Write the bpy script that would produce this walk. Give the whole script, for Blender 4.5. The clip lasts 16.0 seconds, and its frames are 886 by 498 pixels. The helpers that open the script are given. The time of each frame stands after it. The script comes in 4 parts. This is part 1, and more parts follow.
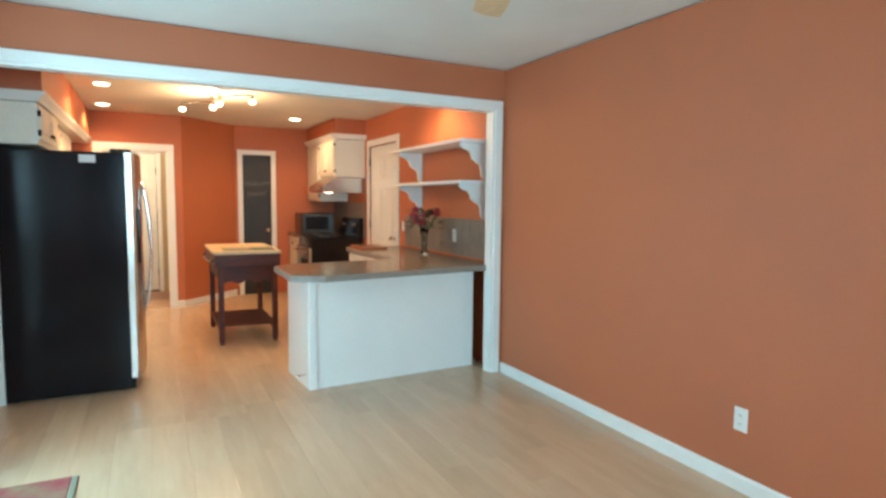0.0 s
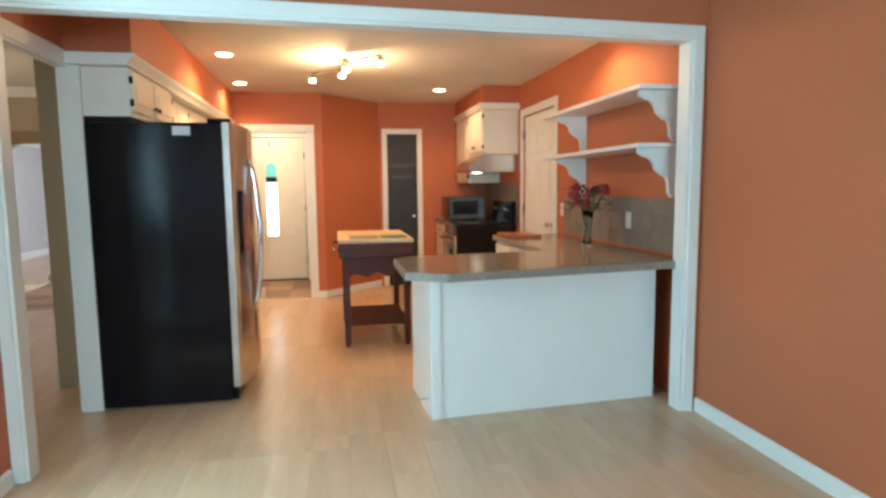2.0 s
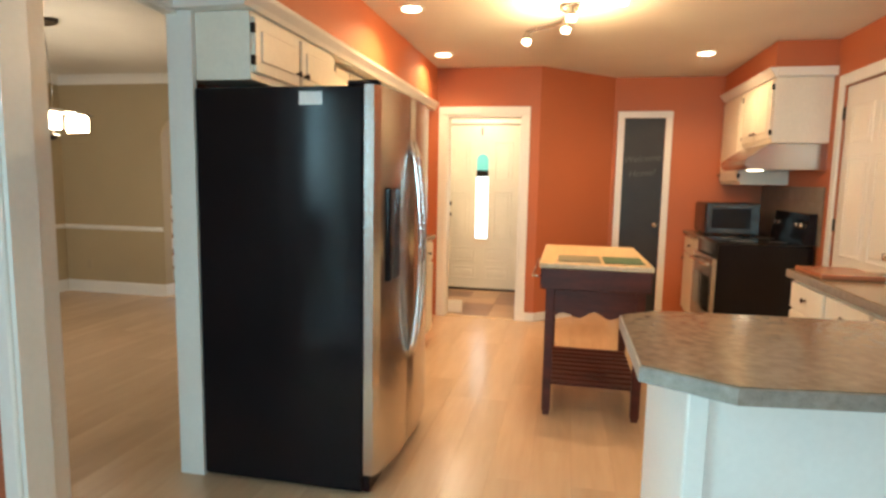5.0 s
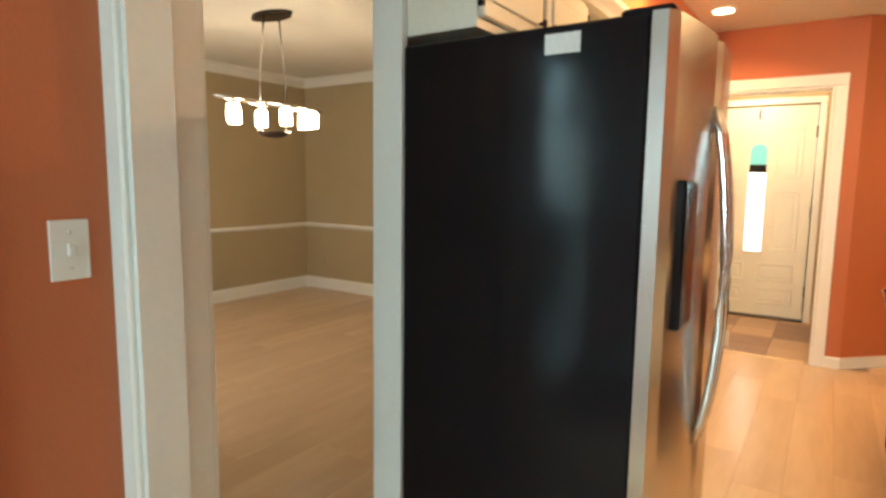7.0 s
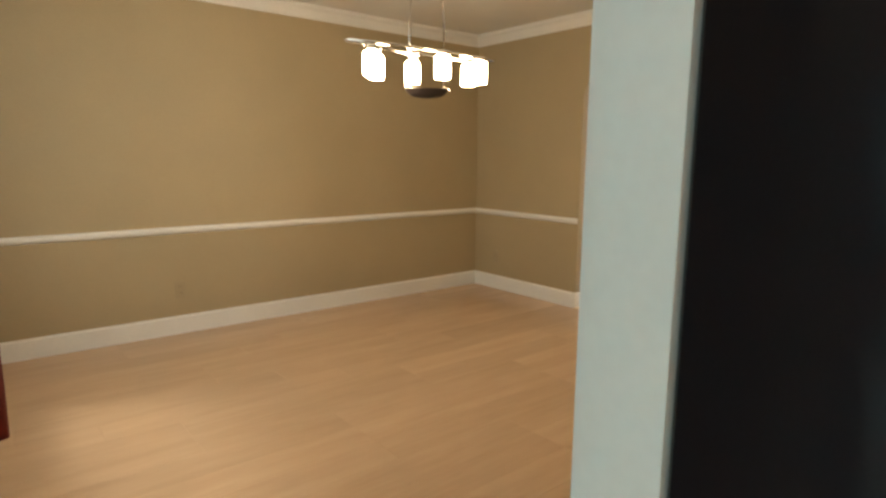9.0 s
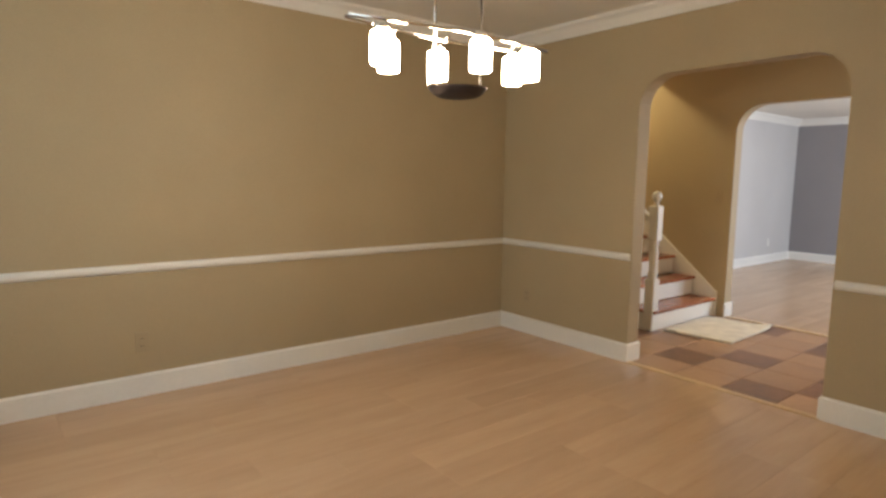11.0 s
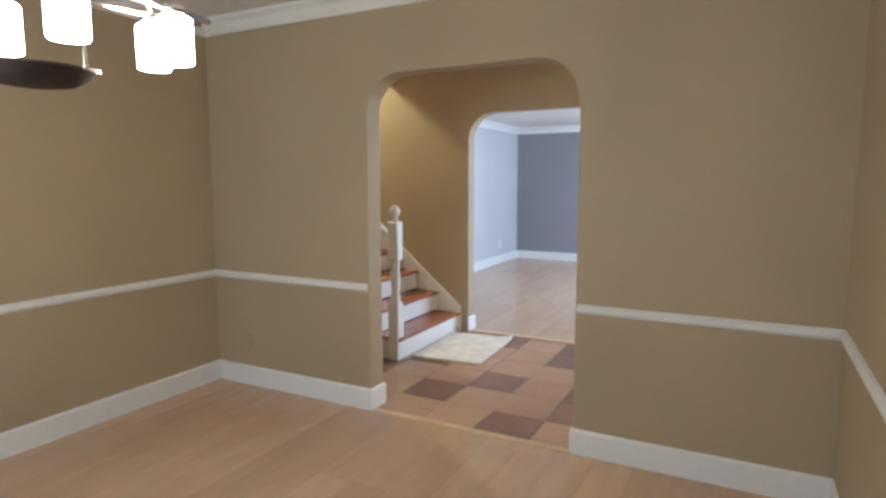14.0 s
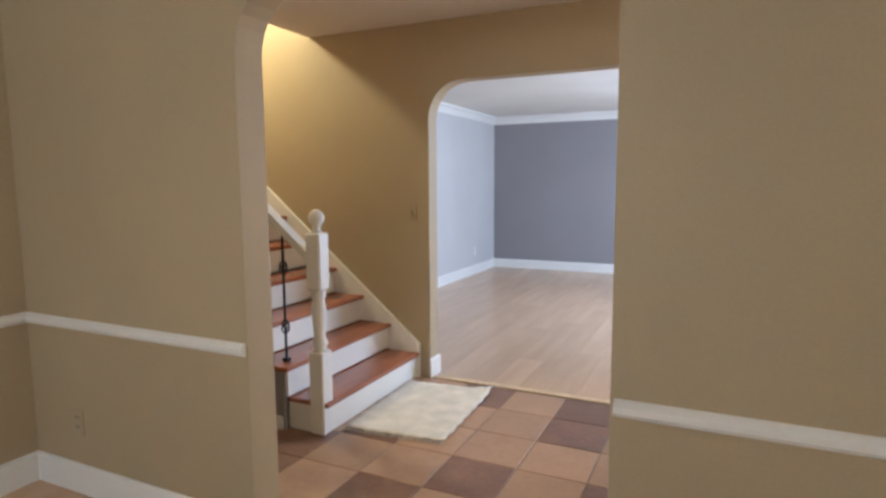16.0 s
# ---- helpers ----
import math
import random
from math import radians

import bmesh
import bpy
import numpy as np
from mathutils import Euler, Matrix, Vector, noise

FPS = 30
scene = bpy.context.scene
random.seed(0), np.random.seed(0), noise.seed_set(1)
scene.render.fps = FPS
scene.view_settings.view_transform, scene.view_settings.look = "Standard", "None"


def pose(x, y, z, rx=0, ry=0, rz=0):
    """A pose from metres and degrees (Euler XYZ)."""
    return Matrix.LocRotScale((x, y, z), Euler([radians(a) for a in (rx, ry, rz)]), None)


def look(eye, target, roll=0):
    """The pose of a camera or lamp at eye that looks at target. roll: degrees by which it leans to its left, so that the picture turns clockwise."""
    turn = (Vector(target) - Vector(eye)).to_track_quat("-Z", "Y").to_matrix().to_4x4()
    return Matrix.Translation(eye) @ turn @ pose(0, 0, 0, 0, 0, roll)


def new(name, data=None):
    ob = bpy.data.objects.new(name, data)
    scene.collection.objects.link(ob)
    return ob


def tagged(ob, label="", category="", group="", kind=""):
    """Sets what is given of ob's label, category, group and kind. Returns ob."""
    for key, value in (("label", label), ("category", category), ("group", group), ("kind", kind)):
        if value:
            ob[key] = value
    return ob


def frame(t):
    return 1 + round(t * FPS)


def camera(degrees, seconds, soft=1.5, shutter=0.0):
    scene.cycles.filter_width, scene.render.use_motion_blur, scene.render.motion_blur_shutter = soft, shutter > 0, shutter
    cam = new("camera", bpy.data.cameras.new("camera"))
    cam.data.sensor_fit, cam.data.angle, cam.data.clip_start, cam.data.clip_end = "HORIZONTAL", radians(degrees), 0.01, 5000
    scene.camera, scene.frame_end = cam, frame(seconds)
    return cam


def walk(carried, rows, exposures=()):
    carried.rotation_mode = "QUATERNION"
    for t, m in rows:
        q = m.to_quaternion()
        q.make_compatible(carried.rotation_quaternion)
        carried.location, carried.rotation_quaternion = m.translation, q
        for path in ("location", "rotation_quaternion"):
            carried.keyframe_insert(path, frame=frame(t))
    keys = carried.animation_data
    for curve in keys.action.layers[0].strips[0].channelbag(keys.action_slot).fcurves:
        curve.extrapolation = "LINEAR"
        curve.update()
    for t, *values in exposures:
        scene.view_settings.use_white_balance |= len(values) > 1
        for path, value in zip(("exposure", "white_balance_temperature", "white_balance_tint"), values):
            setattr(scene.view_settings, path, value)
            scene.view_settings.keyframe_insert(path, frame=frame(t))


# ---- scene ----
cam = camera(74.1, 16.0, soft=2.8)
PATH = [
    (0, (0.363, 0.170, 1.430), (1.252, 1.953, 1.260), 0.53),
    (0.5, (0.538, 0.442, 1.418), (1.282, 2.292, 1.257), 0.13),
    (1, (0.586, 0.674, 1.386), (1.213, 2.566, 1.224), 0.00),
    (1.5, (0.730, 0.936, 1.353), (1.218, 2.867, 1.172), -0.48),
    (2, (0.863, 1.190, 1.341), (1.222, 3.147, 1.129), -0.60),
    (2.5, (0.948, 1.438, 1.341), (1.201, 3.408, 1.103), -0.31),
    (3, (1.013, 1.715, 1.345), (1.173, 3.693, 1.089), 0.09),
    (3.2, (1.051, 1.796, 1.350), (1.163, 3.776, 1.090), 0.16),
    (5.3, (0.992, 2.779, 1.364), (0.492, 4.703, 1.139), 1.32),
    (5.5, (0.965, 2.829, 1.369), (0.398, 4.733, 1.142), 1.43),
    (6, (0.950, 2.959, 1.412), (0.180, 4.789, 1.169), 0.90),
    (6.5, (0.803, 3.163, 1.355), (-0.129, 4.919, 1.135), 0.20),
    (7, (0.606, 3.436, 1.326), (-0.486, 5.095, 1.088), 0.73),
    (7.5, (0.384, 3.711, 1.311), (-0.853, 5.257, 1.033), 0.70),
    (8.2, (0.092, 4.065, 1.260), (-1.319, 5.449, 0.956), 0.78),
    (8.5, (-0.093, 4.258, 1.299), (-1.575, 5.560, 0.969), 0.47),
    (9, (-0.245, 4.389, 1.296), (-1.774, 5.640, 0.986), 0.50),
    (9.6, (-0.424, 4.544, 1.292), (-2.021, 5.717, 1.027), 0.45),
    (11.8, (-1.122, 4.968, 1.337), (-2.590, 6.307, 1.110), 0.80),
    (12, (-1.096, 4.993, 1.352), (-2.528, 6.372, 1.123), 0.71),
    (12.5, (-1.104, 5.170, 1.366), (-2.420, 6.657, 1.128), 0.90),
    (13, (-1.200, 5.307, 1.375), (-2.355, 6.922, 1.137), 0.45),
    (13.5, (-1.290, 5.453, 1.367), (-2.304, 7.162, 1.135), 0.18),
    (14, (-1.367, 5.575, 1.397), (-2.291, 7.333, 1.167), -0.12),
    (14.5, (-1.486, 5.902, 1.368), (-2.370, 7.682, 1.145), -0.49),
    (15, (-1.613, 6.227, 1.353), (-2.466, 8.023, 1.133), -0.63),
    (15.5, (-1.729, 6.566, 1.355), (-2.574, 8.365, 1.131), -0.74),
    (16, (-1.876, 6.909, 1.349), (-2.731, 8.703, 1.122), -0.38),
]
EXPO = [(0.0, -0.12, 6250, 10), (3.0, -0.2, 6250, 10), (5.5, 0.0, 6700, 8), (8.0, 0.05, 7300, 10), (9.6, 0.05, 7300, 8), (11.0, 0.0, 6500, 10), (12.0, 0.17, 5650, 12), (14.0, 0.25, 5100, 8), (16.0, 0.15, 5350, 10)]
walk(cam, [(t, look(eye, target, roll)) for t, eye, target, roll in PATH], EXPO)

# ---- world and light ----
world = bpy.data.worlds.new("sky")
scene.world = world
world.use_nodes = True
wn = world.node_tree.nodes
sky = wn.new("ShaderNodeTexSky")
sky.sky_type, sky.sun_disc = "NISHITA", False
sky.sun_elevation, sky.sun_rotation = radians(50), radians(200)
world.node_tree.links.new(sky.outputs[0], wn["Background"].inputs[0])
wn["Background"].inputs[1].default_value = 0.12


def lamp(name, kind, m, power, colour, size=0.1, size_y=None, spot=None):
    d = bpy.data.lights.new(name, kind)
    d.energy, d.color = power, colour
    if kind == "AREA":
        d.shape, d.size, d.size_y = "RECTANGLE", size, size_y or size
    elif kind == "SUN":
        d.angle = size
    else:
        d.shadow_soft_size = size
    if spot:
        d.spot_size, d.spot_blend = radians(spot), 0.6
    ob = new(name, d)
    ob.matrix_basis = m
    return ob


WARM, COOL = (1.0, 0.64, 0.32), (0.46, 0.83, 1.0)
lamp("sun", "SUN", look((0, 0, 10), (2, 6, 0)), 1.0, (1, 0.96, 0.9), radians(10))
lamp("window_light_south", "AREA", look((1.2, -2.52, 1.5), (1.3, 5, 1.0)), 205, COOL, 2.2, 1.3)
lamp("window_light_patio", "AREA", look((-0.78, 3.4, 1.15), (3, 2.4, 0.7)), 58, COOL, 0.55, 1.6)
lamp("window_light_dining", "AREA", look((-2.9, 4.0, 1.45), (-2.9, 9, 0.9)), 18, (0.80, 0.93, 1.0), 1.8, 1.2)
lamp("window_light_living", "AREA", look((-0.62, 13.0, 1.5), (-4, 13.0, 0.6)), 140, (0.80, 0.88, 1.0), 2.2, 1.4)
SPOTS = ((0.0, 6.43), (-0.08, 7.80), (2.09, 8.0), (2.60, 5.26))
for sx, sy in SPOTS:
    lamp("recessed_beam", "SPOT", look((sx, sy, 2.435), (sx, sy, 0)), 78, WARM, 0.05, spot=152)
lamp("track_glow", "POINT", pose(0.98, 6.45, 2.31), 60, WARM, 0.03)
lamp("upstairs_glow", "POINT", pose(-5.4, 9.85, 3.0), 110, (1.0, 0.82, 0.45), 0.1)
lamp("foyer_glow", "POINT", pose(-0.1, 8.85, 2.2), 60, (1.0, 0.80, 0.54), 0.12)


# ---- materials ----
def material(name, colour, rough=0.5, metal=0.0, vary=0.08, scale=3.0, grain=60.0, bump=0.02, emit=0.0, stretch=(1, 1, 1), per_object=0.0, second=None, gloss=None, transmission=0.0, alpha=1.0, coat=0.0):
    m = bpy.data.materials.new(name)
    m.use_nodes = True
    n, l = m.node_tree.nodes, m.node_tree.links
    b = n["Principled BSDF"]
    b.inputs["Roughness"].default_value, b.inputs["Metallic"].default_value = rough, metal
    b.inputs["Transmission Weight"].default_value = transmission
    b.inputs["Coat Weight"].default_value = coat
    b.inputs["Alpha"].default_value = alpha
    if emit:
        b.inputs["Base Color"].default_value = (*colour, 1)
        b.inputs["Emission Color"].default_value, b.inputs["Emission Strength"].default_value = (*colour, 1), emit
        return m
    co = n.new("ShaderNodeTexCoord")
    mp = n.new("ShaderNodeMapping")
    mp.inputs["Scale"].default_value = stretch
    l.new(co.outputs["Object"], mp.inputs["Vector"])
    big, small = n.new("ShaderNodeTexNoise"), n.new("ShaderNodeTexNoise")
    big.inputs["Scale"].default_value, small.inputs["Scale"].default_value = scale, grain
    big.inputs["Detail"].default_value, small.inputs["Detail"].default_value = 4, 3
    l.new(mp.outputs[0], big.inputs["Vector"]), l.new(mp.outputs[0], small.inputs["Vector"])
    if per_object:
        info = n.new("ShaderNodeObjectInfo")
        off = n.new("ShaderNodeVectorMath")
        off.operation = "SCALE"
        off.inputs[0].default_value = (31, 17, 23)
        l.new(info.outputs["Random"], off.inputs["Scale"])
        l.new(off.outputs[0], mp.inputs["Location"])
    add = n.new("ShaderNodeMath")
    add.operation = "MULTIPLY_ADD"
    add.inputs[1].default_value = 0.35
    l.new(small.outputs["Fac"], add.inputs[0])
    half = n.new("ShaderNodeMath")
    half.operation = "MULTIPLY"
    half.inputs[1].default_value = 0.65
    l.new(big.outputs["Fac"], half.inputs[0])
    l.new(half.outputs[0], add.inputs[2])
    ramp = n.new("ShaderNodeValToRGB")
    lo = second or tuple(c * (1 - 2.2 * vary) for c in colour)
    hi = colour if second else tuple(min(1, c * (1 + 1.4 * vary)) for c in colour)
    ramp.color_ramp.elements[0].position, ramp.color_ramp.elements[1].position = 0.32, 0.68
    ramp.color_ramp.elements[0].color, ramp.color_ramp.elements[1].color = (*lo, 1), (*hi, 1)
    l.new(add.outputs[0], ramp.inputs[0])
    last = ramp.outputs[0]
    if per_object:
        hsv = n.new("ShaderNodeHueSaturation")
        rng = n.new("ShaderNodeMapRange")
        rng.inputs["To Min"].default_value, rng.inputs["To Max"].default_value = 1 - per_object, 1 + per_object
        l.new(info.outputs["Random"], rng.inputs["Value"]), l.new(rng.outputs[0], hsv.inputs["Value"]), l.new(last, hsv.inputs["Color"])
        last = hsv.outputs[0]
    l.new(last, b.inputs["Base Color"])
    rr = n.new("ShaderNodeMapRange")
    rr.inputs["To Min"].default_value, rr.inputs["To Max"].default_value = max(0.02, rough * 0.8), min(1, rough * 1.2)
    l.new(big.outputs["Fac"], rr.inputs["Value"]), l.new(rr.outputs[0], b.inputs["Roughness"])
    if bump:
        bp = n.new("ShaderNodeBump")
        bp.inputs["Strength"].default_value, bp.inputs["Distance"].default_value = min(1, bump * 10), 0.002
        l.new(small.outputs["Fac"], bp.inputs["Height"]), l.new(bp.outputs[0], b.inputs["Normal"])
    return m


ORANGE = material("orange_paint", (0.47, 0.135, 0.055), 0.6, vary=0.04, scale=1.3, grain=140, bump=0.03)
TAN = material("tan_paint", (0.42, 0.335, 0.205), 0.6, vary=0.04, scale=1.2, grain=140, bump=0.03)
GREY = material("grey_paint", (0.27, 0.255, 0.265), 0.65, vary=0.04, scale=1.1, grain=140, bump=0.03)
PALE = material("pale_grey_paint", (0.55, 0.54, 0.53), 0.65, vary=0.04, scale=1.1, grain=140, bump=0.03)
CEIL = material("ceiling_paint", (0.74, 0.72, 0.67), 0.85, vary=0.03, scale=2, grain=170, bump=0.06)
TRIM = material("white_trim", (0.80, 0.79, 0.75), 0.35, vary=0.025, scale=2, grain=50, bump=0.01)
CREAM = material("cream_cabinet_paint", (0.78, 0.74, 0.64), 0.35, vary=0.04, scale=2.5, grain=60, bump=0.01)
LAMINATE = material("maple_laminate", (0.60, 0.415, 0.268), 0.24, vary=0.06, scale=1.3, grain=5, bump=0.003, stretch=(8, 0.9, 1), per_object=0.055, second=(0.52, 0.35, 0.22))
SUB = material("floor_underlay", (0.25, 0.16, 0.09), 0.7)
TILE = material("terracotta_tile", (0.47, 0.30, 0.19), 0.42, vary=0.1, scale=4, grain=30, bump=0.02, per_object=0.12, second=(0.37, 0.225, 0.14))
DARKTILE = material("brown_tile", (0.24, 0.13, 0.085), 0.4, vary=0.15, scale=5, grain=30, bump=0.02, per_object=0.15)
GROUT = material("grout", (0.22, 0.17, 0.12), 0.9)
BLACK = material("black_enamel", (0.009, 0.008, 0.010), 0.13, vary=0.1, scale=3, grain=220, bump=0.0)
BLACKGLASS = material("black_glass", (0.008, 0.008, 0.009), 0.06, vary=0.05)
STEEL = material("brushed_steel", (0.60, 0.57, 0.53), 0.24, 1.0, vary=0.02, scale=1.5, grain=120, bump=0.002, stretch=(1, 1, 0.2))
CHROME = material("chrome", (0.75, 0.74, 0.72), 0.12, 1.0, vary=0.02)
IRON = material("black_iron", (0.015, 0.013, 0.012), 0.45, 0.6, vary=0.1)
MAHOGANY = material("mahogany", (0.085, 0.019, 0.013), 0.5, vary=0.18, scale=5, grain=40, bump=0.01, stretch=(1, 1, 5))
BUTCHER = material("butcher_block", (0.66, 0.48, 0.28), 0.4, vary=0.09, scale=5, grain=20, stretch=(8, 1, 1), bump=0.01)
COUNTER = material("speckled_laminate", (0.25, 0.185, 0.125), 0.16, vary=0.16, scale=30, grain=260, bump=0.003)
COUNTEREDGE = material("counter_edge", (0.27, 0.235, 0.20), 0.35, vary=0.16, scale=40, grain=260, bump=0.003)
SPLASH = material("grey_stone_tile", (0.22, 0.19, 0.155), 0.4, vary=0.12, scale=7, grain=60, bump=0.02, per_object=0.1)
CHALK = material("chalkboard", (0.018, 0.018, 0.019), 0.5, vary=0.25, scale=4, grain=60, bump=0.01)
CHALKMARK = material("chalk", (0.12, 0.12, 0.12), 0.9)
OAK = material("red_oak_tread", (0.33, 0.115, 0.055), 0.25, vary=0.12, scale=4, grain=25, bump=0.01, stretch=(1, 0.15, 1))
RUG = material("cream_rug_pile", (0.76, 0.71, 0.62), 0.95, vary=0.1, scale=10, grain=120, bump=0.2)
REDRUG = material("floral_rug_pile", (0.30, 0.05, 0.06), 0.95, scale=9, grain=60, bump=0.15, second=(0.22, 0.17, 0.09))
PLASTIC = material("white_plastic", (0.75, 0.74, 0.70), 0.3, vary=0.02)
SLOT = material("dark_slot", (0.03, 0.03, 0.03), 0.6)
BRONZE = material("dark_bronze", (0.06, 0.045, 0.035), 0.35, 0.8)
CURTAIN = material("red_curtain_cloth", (0.22, 0.022, 0.018), 0.9, vary=0.12, scale=6, grain=180, bump=0.08)
STICKER = material("paper_sticker", (0.75, 0.73, 0.70), 0.6)
INK = material("print", (0.10, 0.10, 0.10), 0.7)
GREENCLOTH = material("green_board", (0.05, 0.13, 0.07), 0.5)
GREYBOARD = material("grey_board", (0.22, 0.22, 0.16), 0.5)
LEAF = material("leaf", (0.05, 0.09, 0.03), 0.5, vary=0.3, per_object=0.2)
PETAL = material("rose_petal", (0.38, 0.05, 0.07), 0.6, vary=0.25, per_object=0.3)
LAWN = material("lawn", (0.06, 0.11, 0.03), 0.9, vary=0.3, scale=2)
BULB = material("lit_bulb", (1.0, 0.80, 0.52), emit=22)
SHADE = material("lit_glass_shade", (1.0, 0.80, 0.56), emit=62)
LED = material("lit_recessed_lens", (1.0, 0.82, 0.55), emit=14)
HOODLAMP = material("hood_lamp", (1.0, 0.85, 0.6), emit=10)
GLASS = material("clear_glass", (0.95, 0.97, 0.96), 0.02, vary=0.0, bump=0, transmission=1.0)
DARKSTEEL = material("dark_steel", (0.10, 0.095, 0.09), 0.25, 0.8, vary=0.05, scale=2, grain=120, bump=0.002)
TANPLATE = material("tan_plastic", (0.40, 0.32, 0.20), 0.4, vary=0.02)
BLACK.node_tree.nodes["Principled BSDF"].inputs["Specular IOR Level"].default_value = 0.2
BOWL = material("dark_bowl_glass", (0.05, 0.035, 0.03), 0.7)
MAHOGANY.node_tree.nodes["Principled BSDF"].inputs["Specular IOR Level"].default_value = 0.3
# front door panes emit by themselves, standing in for daylight through the glass
DAYGLASS = material("glowing_frosted_glass", (0.80, 0.95, 1.0), emit=3.0)
TEAL = material("glowing_teal_glass", (0.10, 0.42, 0.42), emit=0.8)
# flat board whose own glow replaces the daylit greenery outside
OUTSIDE = material("glowing_garden_board", (0.25, 0.42, 0.30), emit=1.2)


# ---- building helpers ----
def box(bm, x0, x1, y0, y1, z0, z1, bevel=0.0):
    r = bmesh.ops.create_cube(bm, size=1.0)
    vs = r["verts"]
    bmesh.ops.scale(bm, vec=(abs(x1 - x0), abs(y1 - y0), abs(z1 - z0)), verts=vs)
    bmesh.ops.translate(bm, vec=((x0 + x1) / 2, (y0 + y1) / 2, (z0 + z1) / 2), verts=vs)
    if bevel:
        es = list({e for v in vs for e in v.link_edges})
        bmesh.ops.bevel(bm, geom=es, offset=bevel, segments=1, affect="EDGES")
    return bm


def B(*a, **k):
    return box(bmesh.new(), *a, **k)


def poly(bm, pts, axis, a, b, bevel=0.0):
    """A flat outline pushed along an axis from a to b; pts are the other two coordinates in order."""
    def at(p, v):
        return {"x": (v, p[0], p[1]), "y": (p[0], v, p[1]), "z": (p[0], p[1], v)}[axis]
    va, vb = [bm.verts.new(at(p, a)) for p in pts], [bm.verts.new(at(p, b)) for p in pts]
    faces = [bm.faces.new(va), bm.faces.new(list(reversed(vb)))]
    k = len(pts)
    for i in range(k):
        faces.append(bm.faces.new((va[i], vb[i], vb[(i + 1) % k], va[(i + 1) % k])))
    bmesh.ops.recalc_face_normals(bm, faces=faces)
    return bm


def P(*a, **k):
    return poly(bmesh.new(), *a, **k)


def lathe(bm, profile, x, y, z, seg=20):
    """Turned about the upright line through x, y: profile of (radius, height)."""
    rings = []
    for r, h in profile:
        rings.append([bm.verts.new((x + max(r, 1e-4) * math.cos(2 * math.pi * i / seg), y + max(r, 1e-4) * math.sin(2 * math.pi * i / seg), z + h)) for i in range(seg)])
    for a, b in zip(rings, rings[1:]):
        for i in range(seg):
            f = bm.faces.new((a[i], a[(i + 1) % seg], b[(i + 1) % seg], b[i]))
            f.smooth = True
    bm.faces.new(list(reversed(rings[0]))), bm.faces.new(rings[-1])
    return bm


def L(*a, **k):
    return lathe(bmesh.new(), *a, **k)


def tube(bm, pts, r, seg=8):
    """A round bar along a line of points."""
    pts = [Vector(p) for p in pts]
    rings = []
    for i, p in enumerate(pts):
        d = (pts[min(i + 1, len(pts) - 1)] - pts[max(i - 1, 0)]).normalized()
        side = d.cross(Vector((0, 0, 1)))
        side = side.normalized() if side.length > 1e-3 else Vector((1, 0, 0))
        up = side.cross(d).normalized()
        rings.append([bm.verts.new(p + r * (math.cos(2 * math.pi * k / seg) * side + math.sin(2 * math.pi * k / seg) * up)) for k in range(seg)])
    for a, b in zip(rings, rings[1:]):
        for k in range(seg):
            f = bm.faces.new((a[k], a[(k + 1) % seg], b[(k + 1) % seg], b[k]))
            f.smooth = True
    fs = [bm.faces.new(rings[0]), bm.faces.new(list(reversed(rings[-1])))]
    bmesh.ops.recalc_face_normals(bm, faces=bm.faces[:])
    return bm


def T(*a, **k):
    return tube(bmesh.new(), *a, **k)


def mesh_of(name, bm, mat):
    me = bpy.data.meshes.new(name)
    bm.to_mesh(me)
    bm.free()
    me.materials.append(mat)
    return me


def structure(name, bm, mat, label="", category=""):
    return tagged(new(name, mesh_of(name, bm, mat)), label, category, kind="structure")


def thing(name, at, label, category, group="", kind=""):
    ob = new(name)
    ob.empty_display_size = 0.1
    ob.matrix_basis = Matrix.Translation(at)
    return tagged(ob, label, category, group, kind)


def part(name, bm, mat, parent, label=""):
    ob = new(name, mesh_of(name, bm, mat))
    ob.parent = parent
    if parent.parent is None:
        ob.matrix_parent_inverse = parent.matrix_basis.inverted()
    return tagged(ob, label)


# ---- the large structure ----
H = 2.45
XL, XR, YS, YO, YK = -0.62, 2.93, -2.60, 4.24, 8.40   # left and right faces, south wall, cased opening, kitchen's far wall
YA, YB, XD = 8.43, 10.42, -4.66                        # arch wall, stair wall, dining's far wall
YP = 9.10                                              # pantry wall


def wall(name, boxes, mat, label=""):
    bm = bmesh.new()
    for b in boxes:
        box(bm, *b)
    return structure(name, bm, mat, label, "wall")


wall("wall_east", [(XR, XR + 0.12, YS, 6.53, 0, H), (XR, XR + 0.12, 6.53, 7.46, 2.09, H), (XR, XR + 0.12, 7.46, YP, 0, H)], ORANGE, "burnt orange painted wall with a closed panel door")
wall("wall_south", [(XL - 0.05, 0.1, YS - 0.12, YS, 0, H), (2.3, XR + 0.12, YS - 0.12, YS, 0, H), (0.1, 2.3, YS - 0.12, YS, 0, 0.85), (0.1, 2.3, YS - 0.12, YS, 2.15, H)], ORANGE, "burnt orange painted wall with a wide window")
opening_wall = wall("wall_opening", [(XL, XR, YO, YO + 0.09, 2.14, H + 0.004), (XL, -0.575, YO, YO + 0.09, 0, 2.14), (2.84, XR, YO, YO + 0.09, 0, 2.14)], ORANGE, "burnt orange wall round a wide cased opening")
